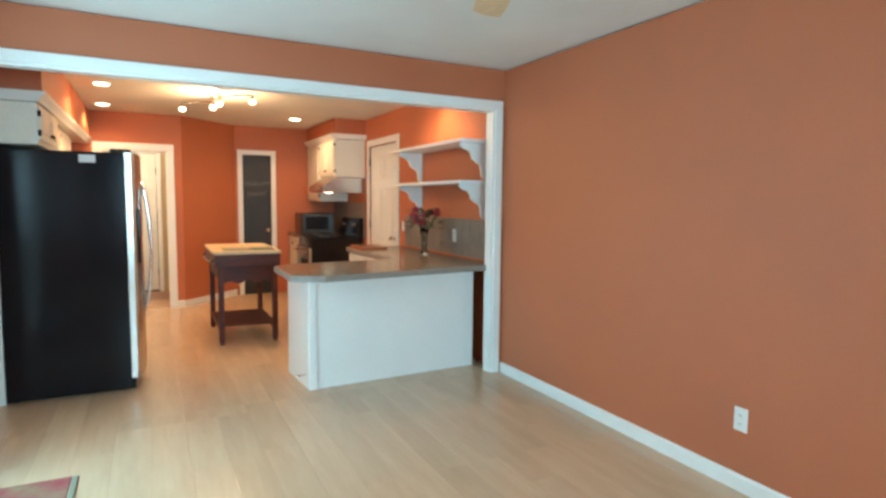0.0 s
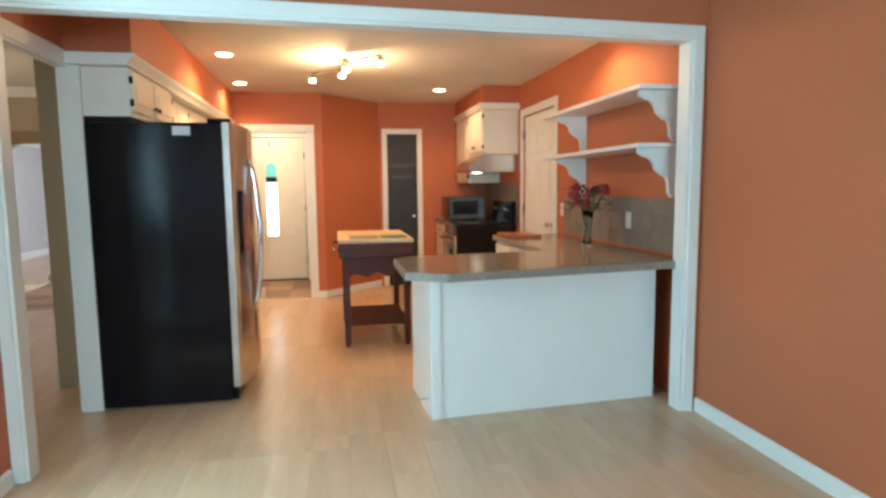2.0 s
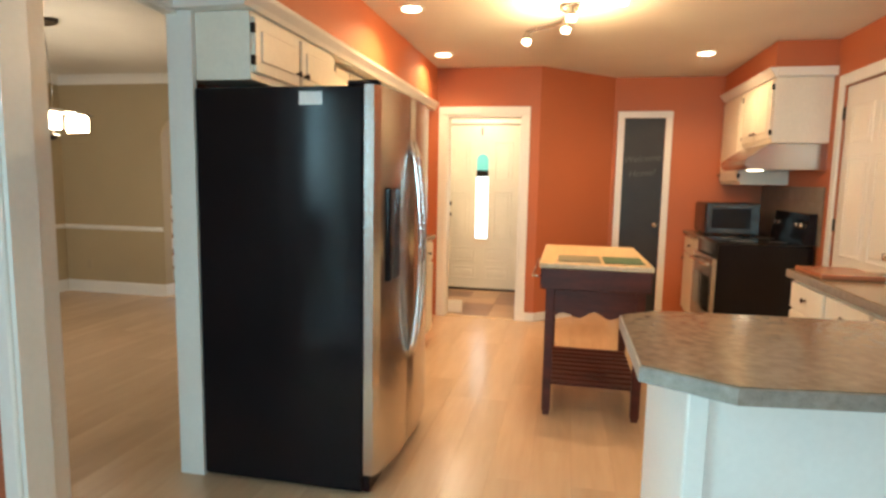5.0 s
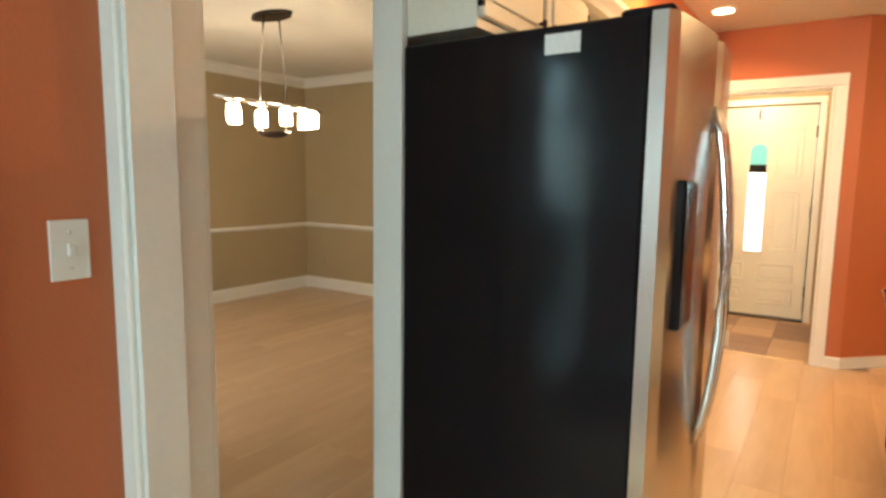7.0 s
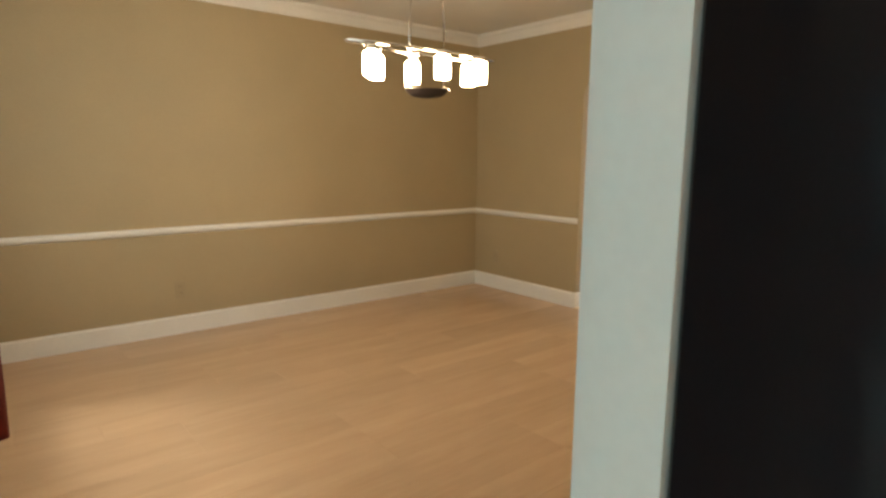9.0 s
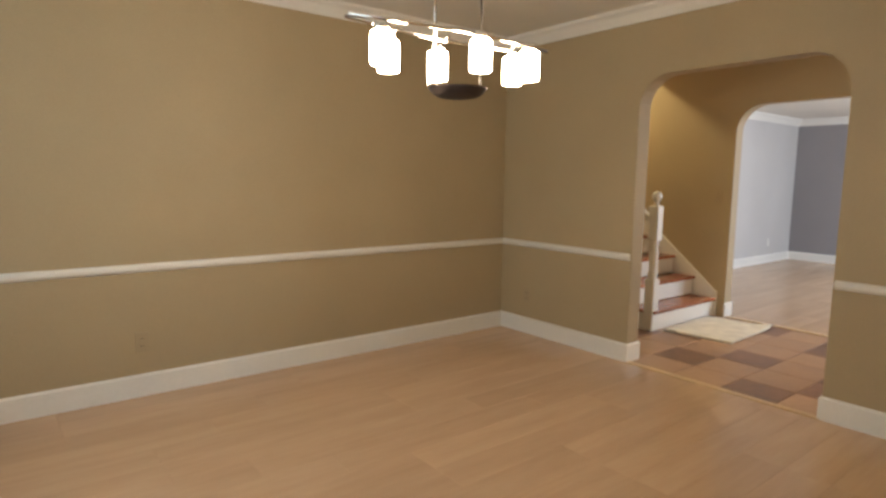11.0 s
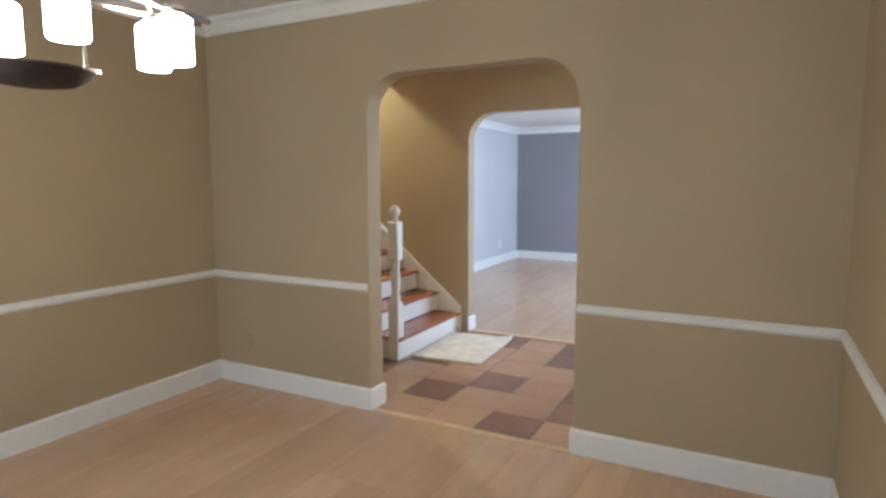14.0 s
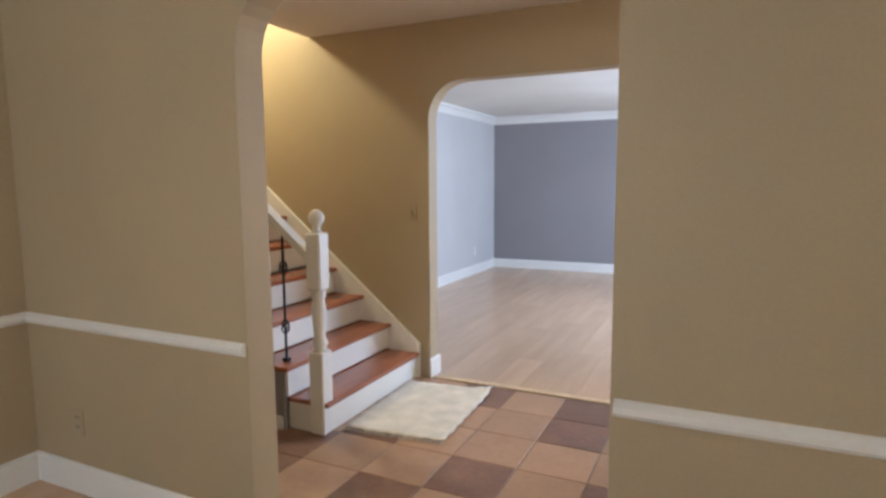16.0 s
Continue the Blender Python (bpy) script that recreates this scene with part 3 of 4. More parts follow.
# ---- kitchen ----
def pull(parent, at, axis="x", out=1):
    x, y, z = at
    bm = bmesh.new()
    lathe(bm, [(0.006, 0), (0.006, 0.014), (0.014, 0.018), (0.015, 0.024), (0, 0.028)], 0, 0, 0, 10)
    m = Matrix.Rotation(radians(90 * out), 4, "Y") if axis == "x" else Matrix.Rotation(radians(-90 * out), 4, "X")
    bm.transform(Matrix.Translation(at) @ m)
    part("knob", bm, BRONZE, parent, "dark round knob")


def cabinet(name, x0, x1, y0, y1, z0, z1, out, doors, label, drawers=False, toe=False, group=""):
    """A cabinet against an x wall whose doors face out (+1: +x)."""
    t = thing(name, ((x0 + x1) / 2, (y0 + y1) / 2, z0), label, "cabinet", group)
    part("body", B(x0, x1, y0, y1, z0 + (0.09 if toe else 0), z1, bevel=0.002), CREAM, t)
    if toe:
        part("toe_kick", B(x0, x1 - 0.06, y0, y1, z0, z0 + 0.09) if out > 0 else B(x0 + 0.06, x1, y0, y1, z0, z0 + 0.09), SLOT, t)
    f = x1 if out > 0 else x0
    w = (y1 - y0) / doors
    za = z0 + (0.12 if toe else 0.03)
    for i in range(doors):
        a, b = y0 + i * w + 0.012, y0 + (i + 1) * w - 0.012
        zt = z1 - 0.02
        if drawers:
            dz = z1 - 0.17
            g0, g1 = sorted((f, f + out * 0.018))
            dr = part("drawer", B(g0, g1, a, b, dz, zt, bevel=0.006), CREAM, t)
            pull(dr, (f + out * 0.018, (a + b) / 2, (dz + zt) / 2), "x", out)
            zt = dz - 0.015
        g0, g1 = sorted((f, f + out * 0.018))
        do = part("door", B(g0, g1, a, b, za, zt, bevel=0.006), CREAM, t)
        g0, g1 = sorted((f + out * 0.017, f + out * 0.024))
        if zt - za > 0.2:
            part("raised_panel", B(g0, g1, a + 0.05, b - 0.05, za + 0.05, zt - 0.05, bevel=0.005), CREAM, do)
        inner = b - 0.03 if i % 2 == 0 else a + 0.03
        pull(do, (f + out * 0.018, inner, za + 0.06 if z0 > 1 else zt - 0.06), "x", out)
        hinge = a - 0.004 if i % 2 == 0 else b + 0.004
        for hz in (za + 0.03, zt - 0.07):
            g0, g1 = sorted((f + out * 0.001, f + out * 0.021))
            part("hinge", B(g0, g1, hinge - 0.008, hinge + 0.008, hz, hz + 0.04, bevel=0.002), IRON, do, "black hinge")
    return t


# left run
cabinet("wall_cabinet", XL, -0.30, 4.975, 5.86, 1.77, 2.05, 1, 2, "cream painted wall cabinet above the refrigerator", group="west wall cabinets")
cabinet("wall_cabinet", XL, -0.38, 5.90, 6.70, 1.38, 2.05, 1, 2, "cream painted wall cabinet above the counter", group="west wall cabinets")
cabinet("wall_cabinet", XL, -0.38, 6.70, 7.50, 1.38, 2.05, 1, 2, "cream painted wall cabinet above the counter", group="west wall cabinets")
CRP = [(0, 0), (0.02, 0), (0.03, 0.02), (0.055, 0.05), (0.06, 0.068), (0, 0.068)]
structure("trim_cabinet_crown_west", P([(-0.30 + p, 2.05 + q) for p, q in CRP], "y", 4.90, YK), TRIM, "white crown along the wall cabinets", "moulding")
structure("trim_cabinet_top_west", B(XL, -0.30, 4.905, YK, 2.052, 2.118), TRIM, "white cabinet top board", "moulding")
structure("trim_fridge_panel", B(XL - 0.048, -0.55, 4.945, 4.972, 0, 2.05), TRIM, "white tall panel beside the refrigerator", "panel")
cabinet("base_cabinet", XL, -0.09, 5.90, 6.70, 0, 0.87, 1, 2, "cream base cabinet with drawer and doors", True, True, "west base cabinets")
cabinet("base_cabinet", XL, -0.09, 6.70, 7.50, 0, 0.87, 1, 2, "cream base cabinet with drawer and doors", True, True, "west base cabinets")
t = thing("worktop", (-0.38, 6.7, 0.87), "grey-brown laminate worktop along the wall", "worktop")
part("slab", B(XL, -0.06, 5.90, 7.52, 0.872, 0.91, bevel=0.004), COUNTER, t)


def refrigerator(x0, x1, y0, y1, h):
    t = thing("refrigerator", ((x0 + x1) / 2, (y0 + y1) / 2, 0), "black side-by-side refrigerator with stainless steel doors", "refrigerator")
    part("body", B(x0, x1, y0, y1, 0.02, h, bevel=0.006), BLACK, t)
    part("foot_grille", B(x1, x1 + 0.03, y0 + 0.01, y1 - 0.01, 0.02, 0.09, bevel=0.004), BLACK, t)
    for fx in (x0 + 0.05, x1 - 0.05):
        for fy in (y0 + 0.05, y1 - 0.05):
            part("foot", L([(0.02, 0), (0.02, 0.02)], fx, fy, 0.0, 10), SLOT, t)
    mid = y0 + 0.40
    W = y1 - y0
    for a, b in ((y0 + 0.003, mid - 0.003), (mid + 0.003, y1 - 0.003)):
        def front(y):
            u = (y - y0) / W * 2 - 1
            return x1 + 0.055 + 0.045 * (1 - u * u)
        pts = [(x1 + 0.004, a), (front(a) - 0.012, a)] + [(front(a + (b - a) * i / 10), a + (b - a) * i / 10) for i in range(1, 10)] + [(front(b) - 0.012, b), (x1 + 0.004, b)]
        do = part("door", P(pts, "z", 0.1, h + 0.004), STEEL, t, "stainless steel door")
        hy = mid - 0.035 if b < mid + 0.01 else mid + 0.035
        bow = [(front(hy) - 0.004 + 0.058 * math.sin(math.pi * min(1, max(0, i / 14))) ** 0.6, hy, 0.52 + 1.02 * i / 14) for i in range(15)]
        part("handle", T(bow, 0.013, 10), CHROME, do, "bowed metal bar handle")
        if b < mid + 0.01:
            ds = part("dispenser", B(front((a + b) / 2) - 0.02, front((a + b) / 2) + 0.004, a + 0.09, b - 0.10, 0.93, 1.33, bevel=0.006), BLACK, do, "black ice and water dispenser")
    for a in (y0 + 0.05, y1 - 0.1):
        part("hinge_cover", B(x1 - 0.09, x1 + 0.045, a, a + 0.05, h + 0.005, h + 0.03, bevel=0.008), BLACK, t)
    st = part("sticker", B(-0.07, 0.03, y0 - 0.001, y0 + 0.002, h - 0.075, h - 0.022), STICKER, t, "white rating sticker")
    return t


refrigerator(-0.547, 0.205, 4.95, 5.86, 1.735)

# right run
cabinet("wall_cabinet", 2.53, XR, 7.66, 8.42, 1.70, 2.19, -1, 2, "cream painted wall cabinet above the range hood", group="east wall cabinets")
cabinet("wall_cabinet", 2.53, XR, 8.43, YP - 0.005, 1.38, 2.19, -1, 1, "cream painted wall cabinet above the microwave", group="east wall cabinets")
structure("trim_cabinet_crown_east", P([(2.53 - p, 2.19 + q) for p, q in CRP], "y", 7.62, YP), TRIM, "white crown along the wall cabinets", "moulding")
structure("trim_cabinet_top_east", B(2.53, XR, 7.60, YP, 2.192, 2.256), TRIM, "white cabinet top board", "moulding")
t = thing("range_hood", (2.7, 8.04, 1.49), "stainless steel range hood under the cabinet", "range hood")
part("body", P([(2.36, 1.53), (2.36, 1.57), (2.53, 1.695), (XR, 1.695), (XR, 1.50), (2.39, 1.50)], "y", 7.67, 8.41), STEEL, t)
part("lamp_lens", B(2.50, 2.58, 7.95, 8.13, 1.494, 1.499), HOODLAMP, t, "lit lamp lens")
cabinet("base_cabinet", 2.24, XR, 8.47, YP - 0.005, 0, 0.87, -1, 1, "cream base cabinet beside the range", True, True)
t = thing("worktop", (2.6, 8.7, 0.87), "grey-brown laminate worktop below the microwave", "worktop")
part("slab", B(2.20, XR, 8.455, YP - 0.004, 0.872, 0.91, bevel=0.004), COUNTER, t)

t = thing("electric_range", (2.6, 8.06, 0), "black electric range with a glass cooktop", "range")
part("body", B(2.22, XR - 0.02, 7.69, 8.445, 0.02, 0.90, bevel=0.004), BLACK, t)
part("cooktop", B(2.20, XR - 0.03, 7.685, 8.45, 0.90, 0.918, bevel=0.004), BLACKGLASS, t, "black glass cooktop")
for bx, by, br in ((2.45, 7.88, 0.1), (2.45, 8.26, 0.08), (2.70, 7.88, 0.08), (2.70, 8.26, 0.1)):
    part("burner_ring", L([(br, 0), (br, 0.001), (br - 0.006, 0.0012)], bx, by, 0.918, 24), SLOT, t)
od = part("oven_door", B(2.185, 2.22, 7.70, 8.435, 0.20, 0.78, bevel=0.006), STEEL, t, "steel-trimmed oven door")
part("oven_window", B(2.18, 2.186, 7.80, 8.335, 0.32, 0.62, bevel=0.002), BLACKGLASS, od)
part("oven_handle", T([(2.185, 7.76, 0.72), (2.145, 7.77, 0.72), (2.145, 8.36, 0.72), (2.185, 8.37, 0.72)], 0.011), STEEL, od)
part("drawer", B(2.19, 2.22, 7.70, 8.435, 0.06, 0.19, bevel=0.005), BLACK, t)
bg = part("backguard", P([(2.82, 0.918), (XR - 0.02, 0.918), (XR - 0.02, 1.16), (2.86, 1.16)], "y", 7.69, 8.445), BLACK, t)
for ky in (7.78, 7.88, 8.26, 8.36):
    kb = bmesh.new()
    lathe(kb, [(0.022, 0), (0.02, 0.02), (0, 0.022)], 0, 0, 0, 12)
    kb.transform(Matrix.Translation((2.842, ky, 1.06)) @ Matrix.Rotation(radians(-82), 4, "Y"))
    part("knob", kb, STEEL, bg)
part("clock_display", B(2.838, 2.846, 7.97, 8.17, 1.03, 1.10), BLACKGLASS, bg)

t = thing("microwave", (2.62, 8.70, 0.91), "dark steel microwave oven on the worktop", "microwave")
part("body", B(2.28, 2.74, 8.475, 8.93, 0.925, 1.21, bevel=0.008), DARKSTEEL, t)
part("door_glass", B(2.272, 2.28, 8.58, 8.92, 0.945, 1.19, bevel=0.002), BLACKGLASS, t)
part("control_panel", B(2.272, 2.28, 8.485, 8.572, 0.945, 1.19, bevel=0.002), BLACK, t)
part("side_vent", B(2.33, 2.66, 8.472, 8.476, 0.98, 1.16), BLACK, t, "dark side panel")
for fx in (2.32, 2.70):
    for fy in (8.51, 8.89):
        part("foot", L([(0.012, 0), (0.012, 0.016)], fx, fy, 0.91, 8), SLOT, t)

# peninsula
pen = t = thing("peninsula_cabinet", (2.0, 4.7, 0), "white painted peninsula base with plain panels", "cabinet")
part("body", B(1.40, 2.80, 4.44, 4.98, 0.0, 0.845, bevel=0.002), TRIM, t)
part("back_panel", B(1.385, 2.81, 4.425, 4.44, 0.0, 0.845, bevel=0.003), TRIM, t)
part("corner_strip", B(1.372, 1.43, 4.414, 4.425, 0.0, 0.845, bevel=0.003), TRIM, t)
part("end_panel", B(1.375, 1.40, 4.44, 4.98, 0.0, 0.845, bevel=0.003), TRIM, t)
part("door_stop", T([(1.375, 4.52, 0.10), (1.31, 4.52, 0.10)], 0.008), CHROME, t, "spring door stop")
cabinet("base_cabinet", 2.33, XR, 5.0, 6.40, 0, 0.845, -1, 3, "cream base cabinet below the counter", True, True)
pen_top = t = thing("peninsula_worktop", (2.1, 4.9, 0.865), "grey-brown speckled laminate peninsula worktop with clipped corner", "worktop")
out = [(1.43, 4.13), (XR - 0.002, 4.32), (XR - 0.002, 6.42), (2.29, 6.42), (2.29, 5.03), (1.36, 4.98), (1.22, 4.86), (1.22, 4.25)]
part("slab", P(out, "z", 0.847, 0.888), COUNTEREDGE, t)
ins = [(1.433, 4.136), (XR - 0.004, 4.326), (XR - 0.004, 6.415), (2.296, 6.415), (2.296, 5.024), (1.363, 4.974), (1.226, 4.857), (1.226, 4.253)]
part("laminate_top", P(ins, "z", 0.888, 0.892), COUNTER, t, "glossy speckled top")
TWIST = Matrix.Translation((2.82, 4.51, 0)) @ Matrix.Rotation(radians(3.6), 4, "Z") @ Matrix.Translation((-2.82, -4.44, 0))
pen.matrix_basis = TWIST @ pen.matrix_basis
# raised end of the counter run, built as a flat dark block
t = thing("counter_end_edge", (2.45, 6.2, 0.892), "raised dark brown edge at the counter's end", "board")
part("board", B(2.32, 2.62, 6.02, 6.38, 0.893, 0.918, bevel=0.005), OAK, t)


def shelf(z, label):
    t = thing("wall_shelf", (XR, 5.4, z), label, "shelf", "shelves above the counter")
    part("board", P([(2.63, 4.42), (XR, 4.42), (XR, 6.14), (2.71, 6.14), (2.63, 6.06)], "z", z, z + 0.025), TRIM, t)
    prof = [(0, 0), (-0.25, 0), (-0.255, -0.03), (-0.22, -0.05), (-0.18, -0.06), (-0.15, -0.09), (-0.14, -0.13), (-0.10, -0.16), (-0.06, -0.18), (-0.05, -0.22), (-0.045, -0.27), (-0.02, -0.30), (0, -0.30)]
    for y in (4.50, 5.82):
        part("bracket", P([(XR + p, z + q) for p, q in prof], "y", y, y + 0.03), TRIM, t, "scrolled white bracket")


shelf(1.56, "white painted wall shelf with scrolled brackets")
shelf(1.90, "white painted upper wall shelf with scrolled brackets")

# vase with flowers
t = thing("flower_vase", (2.68, 5.22, 0.892), "clear glass vase of dark pink flowers and leaves", "vase")
vx, vy = 2.68, 5.22
part("glass", L([(0.045, 0), (0.048, 0.01), (0.03, 0.05), (0.026, 0.12), (0.034, 0.20), (0.045, 0.26), (0.042, 0.26), (0.03, 0.19), (0.022, 0.12), (0.026, 0.05), (0.02, 0.02)], vx, vy, 0.892, 16), GLASS, t, "clear glass")
rnd = random.Random(11)
for i in range(10):
    a, r = rnd.uniform(0, 6.28), rnd.uniform(0.02, 0.13)
    px, py, pz = vx + r * math.cos(a), vy + r * math.sin(a), 0.892 + rnd.uniform(0.30, 0.44)
    part("stem", T([(vx + rnd.uniform(-0.008, 0.008), vy, 0.93), (vx + 0.3 * (px - vx), vy + 0.3 * (py - vy), 1.15), (px, py, pz)], 0.003, 5), LEAF, t)
    bm = bmesh.new()
    for ring in range(3):
        for k in range(5):
            q = k * 1.257 + ring * 0.6 + i
            rr = 0.009 + 0.010 * ring
            c = Vector((px + rr * math.cos(q), py + rr * math.sin(q), pz + 0.018 - 0.010 * ring))
            u = Vector((math.cos(q + 1.57), math.sin(q + 1.57), 0)) * 0.017
            w2 = Vector((0.010 * math.cos(q), 0.010 * math.sin(q), 0.017))
            vs = [bm.verts.new(c - u - w2), bm.verts.new(c + u - w2), bm.verts.new(c + 0.8 * u + w2), bm.verts.new(c - 0.8 * u + w2)]
            bm.faces.new(vs)
    part("blossom", bm, PETAL, t, "dark pink blossom")
for i in range(70):
    a, r = rnd.uniform(0, 6.28), rnd.uniform(0.03, 0.19)
    c = Vector((vx + r * math.cos(a), vy + r * math.sin(a), 0.892 + rnd.uniform(0.26, 0.44)))
    dd = Vector((math.cos(a), math.sin(a), rnd.uniform(-0.4, 0.6))).normalized() * 0.045
    s2 = dd.cross(Vector((0, 0, 1))).normalized() * 0.016
    bm = bmesh.new()
    vs = [bm.verts.new(c - dd), bm.verts.new(c + s2 + Vector((0, 0, 0.006))), bm.verts.new(c + dd), bm.verts.new(c - s2 + Vector((0, 0, 0.006)))]
    bm.faces.new(vs)
    part("leaf", bm, LEAF, t)

# kitchen cart
cx0, cx1, cy0, cy1 = 0.90, 1.47, 6.02, 7.02
t = thing("kitchen_cart", ((cx0 + cx1) / 2, (cy0 + cy1) / 2, 0), "dark mahogany kitchen cart with butcher-block top and slatted shelf", "kitchen cart")
part("top", B(cx0 - 0.02, cx1 + 0.03, cy0 - 0.02, cy1 + 0.02, 0.885, 0.915, bevel=0.005), BUTCHER, t, "pale butcher-block top")
for lx in (cx0 + 0.02, cx1 - 0.05):
    for ly in (cy0 + 0.03, cy1 - 0.08):
        bm = bmesh.new()
        box(bm, lx, lx + 0.05, ly, ly + 0.05, 0.03, 0.885, bevel=0.004)
        box(bm, lx + 0.007, lx + 0.043, ly + 0.007, ly + 0.043, 0.0, 0.03)
        part("leg", bm, MAHOGANY, t)
part("top_frame", B(cx0 - 0.012, cx1 + 0.022, cy0 - 0.014, cy1 + 0.012, 0.765, 0.884, bevel=0.004), MAHOGANY, t)
ap = [(cx0 + 0.07, 0.765), (cx1 - 0.05, 0.765), (cx1 - 0.05, 0.60)]
ap += [(cx1 - 0.05 - (cx1 - cx0 - 0.12) * i / 16, 0.615 + 0.022 * math.sin(i * math.pi / 16 * 5) * math.sin(i * math.pi / 16)) for i in range(1, 16)]
ap += [(cx0 + 0.07, 0.60)]
for yy in (cy0 + 0.04, cy1 - 0.06):
    part("scalloped_apron", P(ap, "y", yy, yy + 0.02), MAHOGANY, t)
for xx in (cx0 + 0.028, cx1 - 0.035):
    part("side_apron", B(xx, xx + 0.02, cy0 + 0.08, cy1 - 0.08, 0.64, 0.765), MAHOGANY, t)
for i in range(9):
    yy = cy0 + 0.09 + i * 0.092
    part("shelf_slat", B(cx0 + 0.03, cx1 - 0.01, yy, yy + 0.06, 0.175, 0.19, bevel=0.003), MAHOGANY, t)
for xx in (cx0 + 0.03, cx1 - 0.04):
    part("shelf_rail", B(xx, xx + 0.03, cy0 + 0.08, cy1 - 0.08, 0.13, 0.175), MAHOGANY, t)
part("towel_bar", T([(cx0 - 0.012, cy0 + 0.1, 0.82), (cx0 - 0.06, cy0 + 0.1, 0.82), (cx0 - 0.06, cy1 - 0.1, 0.82), (cx0 - 0.012, cy1 - 0.1, 0.82)], 0.008), CHROME, t, "metal towel bar")
for nm, bx0, bx1, mt, lb in (("place_mat", cx0 + 0.08, cx0 + 0.32, GREYBOARD, "grey mat lying on the cart"), ("place_mat", cx0 + 0.34, cx0 + 0.56, GREENCLOTH, "green mat lying on the cart")):
    m2 = thing(nm, ((bx0 + bx1) / 2, cy0 + 0.19, 0.915), lb, "mat")
    part("sheet", B(bx0, bx1, cy0 + 0.06, cy0 + 0.34, 0.916, 0.922, bevel=0.002), mt, m2)


def plate(name, at, axis, out, label, kind="switch", h=0.117, w=0.072, mat=None):
    x, y, z = at
    t = thing(name, at, label, "switch" if kind == "switch" else "outlet")

    def slab(u0, u1, v0, v1, d0, d1):
        a, b = sorted((d0 * out, d1 * out))
        return B(x + a, x + b, y + u0, y + u1, z + v0, z + v1, bevel=0.0015) if axis == "x" else B(x + u0, x + u1, y + a, y + b, z + v0, z + v1, bevel=0.0015)
    pl = part("cover_plate", slab(-w / 2, w / 2, -h / 2, h / 2, 0, 0.006), (mat or PLASTIC), t)
    if kind == "switch":
        part("toggle", slab(-0.006, 0.006, -0.012, 0.012, 0.005, 0.016), (mat or PLASTIC), pl)
        for v in (-0.035, 0.035):
            part("screw", slab(-0.003, 0.003, v - 0.003, v + 0.003, 0.005, 0.0075), STEEL, pl)
    else:
        for v in (-0.022, 0.022):
            part("socket", slab(-0.016, 0.016, v - 0.014, v + 0.014, 0.005, 0.008), (mat or PLASTIC), pl)
            for u in (-0.006, 0.006):
                part("slot", slab(u - 0.0015, u + 0.0015, v - 0.005, v + 0.005, 0.0075, 0.009), SLOT, pl)
    return t


plate("wall_outlet", (XR, 2.02, 0.365), "x", -1, "white outlet on the orange wall", "outlet")
plate("light_switch", (XL, 3.98, 1.18), "x", 1, "white light switch beside the patio door", "switch")
plate("light_switch", (XR, 6.33, 1.12), "x", -1, "white light switch above the counter", "switch")
plate("wall_outlet", (XR - 0.014, 5.05, 1.09), "x", -1, "white outlet in the tiled backsplash", "outlet")
plate("wall_outlet", (XD, 5.55, 0.33), "x", 1, "tan-toned outlet low on the dining wall", "outlet", mat=TANPLATE)
plate("wall_outlet", (-4.35, YA, 0.33), "y", -1, "outlet low on the dining wall", "outlet", mat=TANPLATE)
plate("wall_outlet", (-5.13, 14.8, 0.34), "x", 1, "white outlet on the living room wall", "outlet")
plate("light_switch", (-3.78, YB, 1.15), "y", -1, "tan light switch plate beside the archway", "switch", mat=TANPLATE)


# ---- lamps ----
def recessed(x, y):
    t = thing("recessed_light", (x, y, H), "lit recessed ceiling light with a white ring", "ceiling light", "recessed lights")
    part("trim_ring", L([(0.085, -0.006), (0.085, 0), (0.06, 0), (0.06, -0.004)], x, y, H, 24), TRIM, t)
    part("lens", L([(0.062, -0.004), (0.062, 0.0)], x, y, H - 0.0065, 24), LED, t, "glowing lens")


for sx, sy in SPOTS:
    recessed(sx, sy)

t = thing("track_light", (0.98, 6.5, H), "S-shaped metal track light with four lit heads", "ceiling light")
part("canopy", L([(0.06, -0.03), (0.065, -0.005), (0.065, 0)], 0.98, 6.5, H, 20), STEEL, t)
part("stem", T([(0.98, 6.5, H - 0.03), (0.98, 6.5, H - 0.05)], 0.008), STEEL, t)
curve = [(0.98 + 0.30 * (k / 12 - 0.5) * 1.9 + 0.09 * math.sin(2 * math.pi * k / 12), 6.5 - 0.85 * (k / 12 - 0.5), H - 0.05) for k in range(13)]
part("bar", T(curve, 0.011), STEEL, t, "curved brushed metal bar")
for k in (0, 4, 8, 12):
    bx, by, bz = curve[k]
    hd = part("head", L([(0.010, 0.0), (0.02, -0.015), (0.03, -0.05), (0.03, -0.054)], bx, by, bz, 16), STEEL, t)
    part("bulb", L([(0.004, -0.088), (0.026, -0.08), (0.029, -0.066), (0.028, -0.056)], bx, by, bz, 16), BULB, hd, "lit bulb")


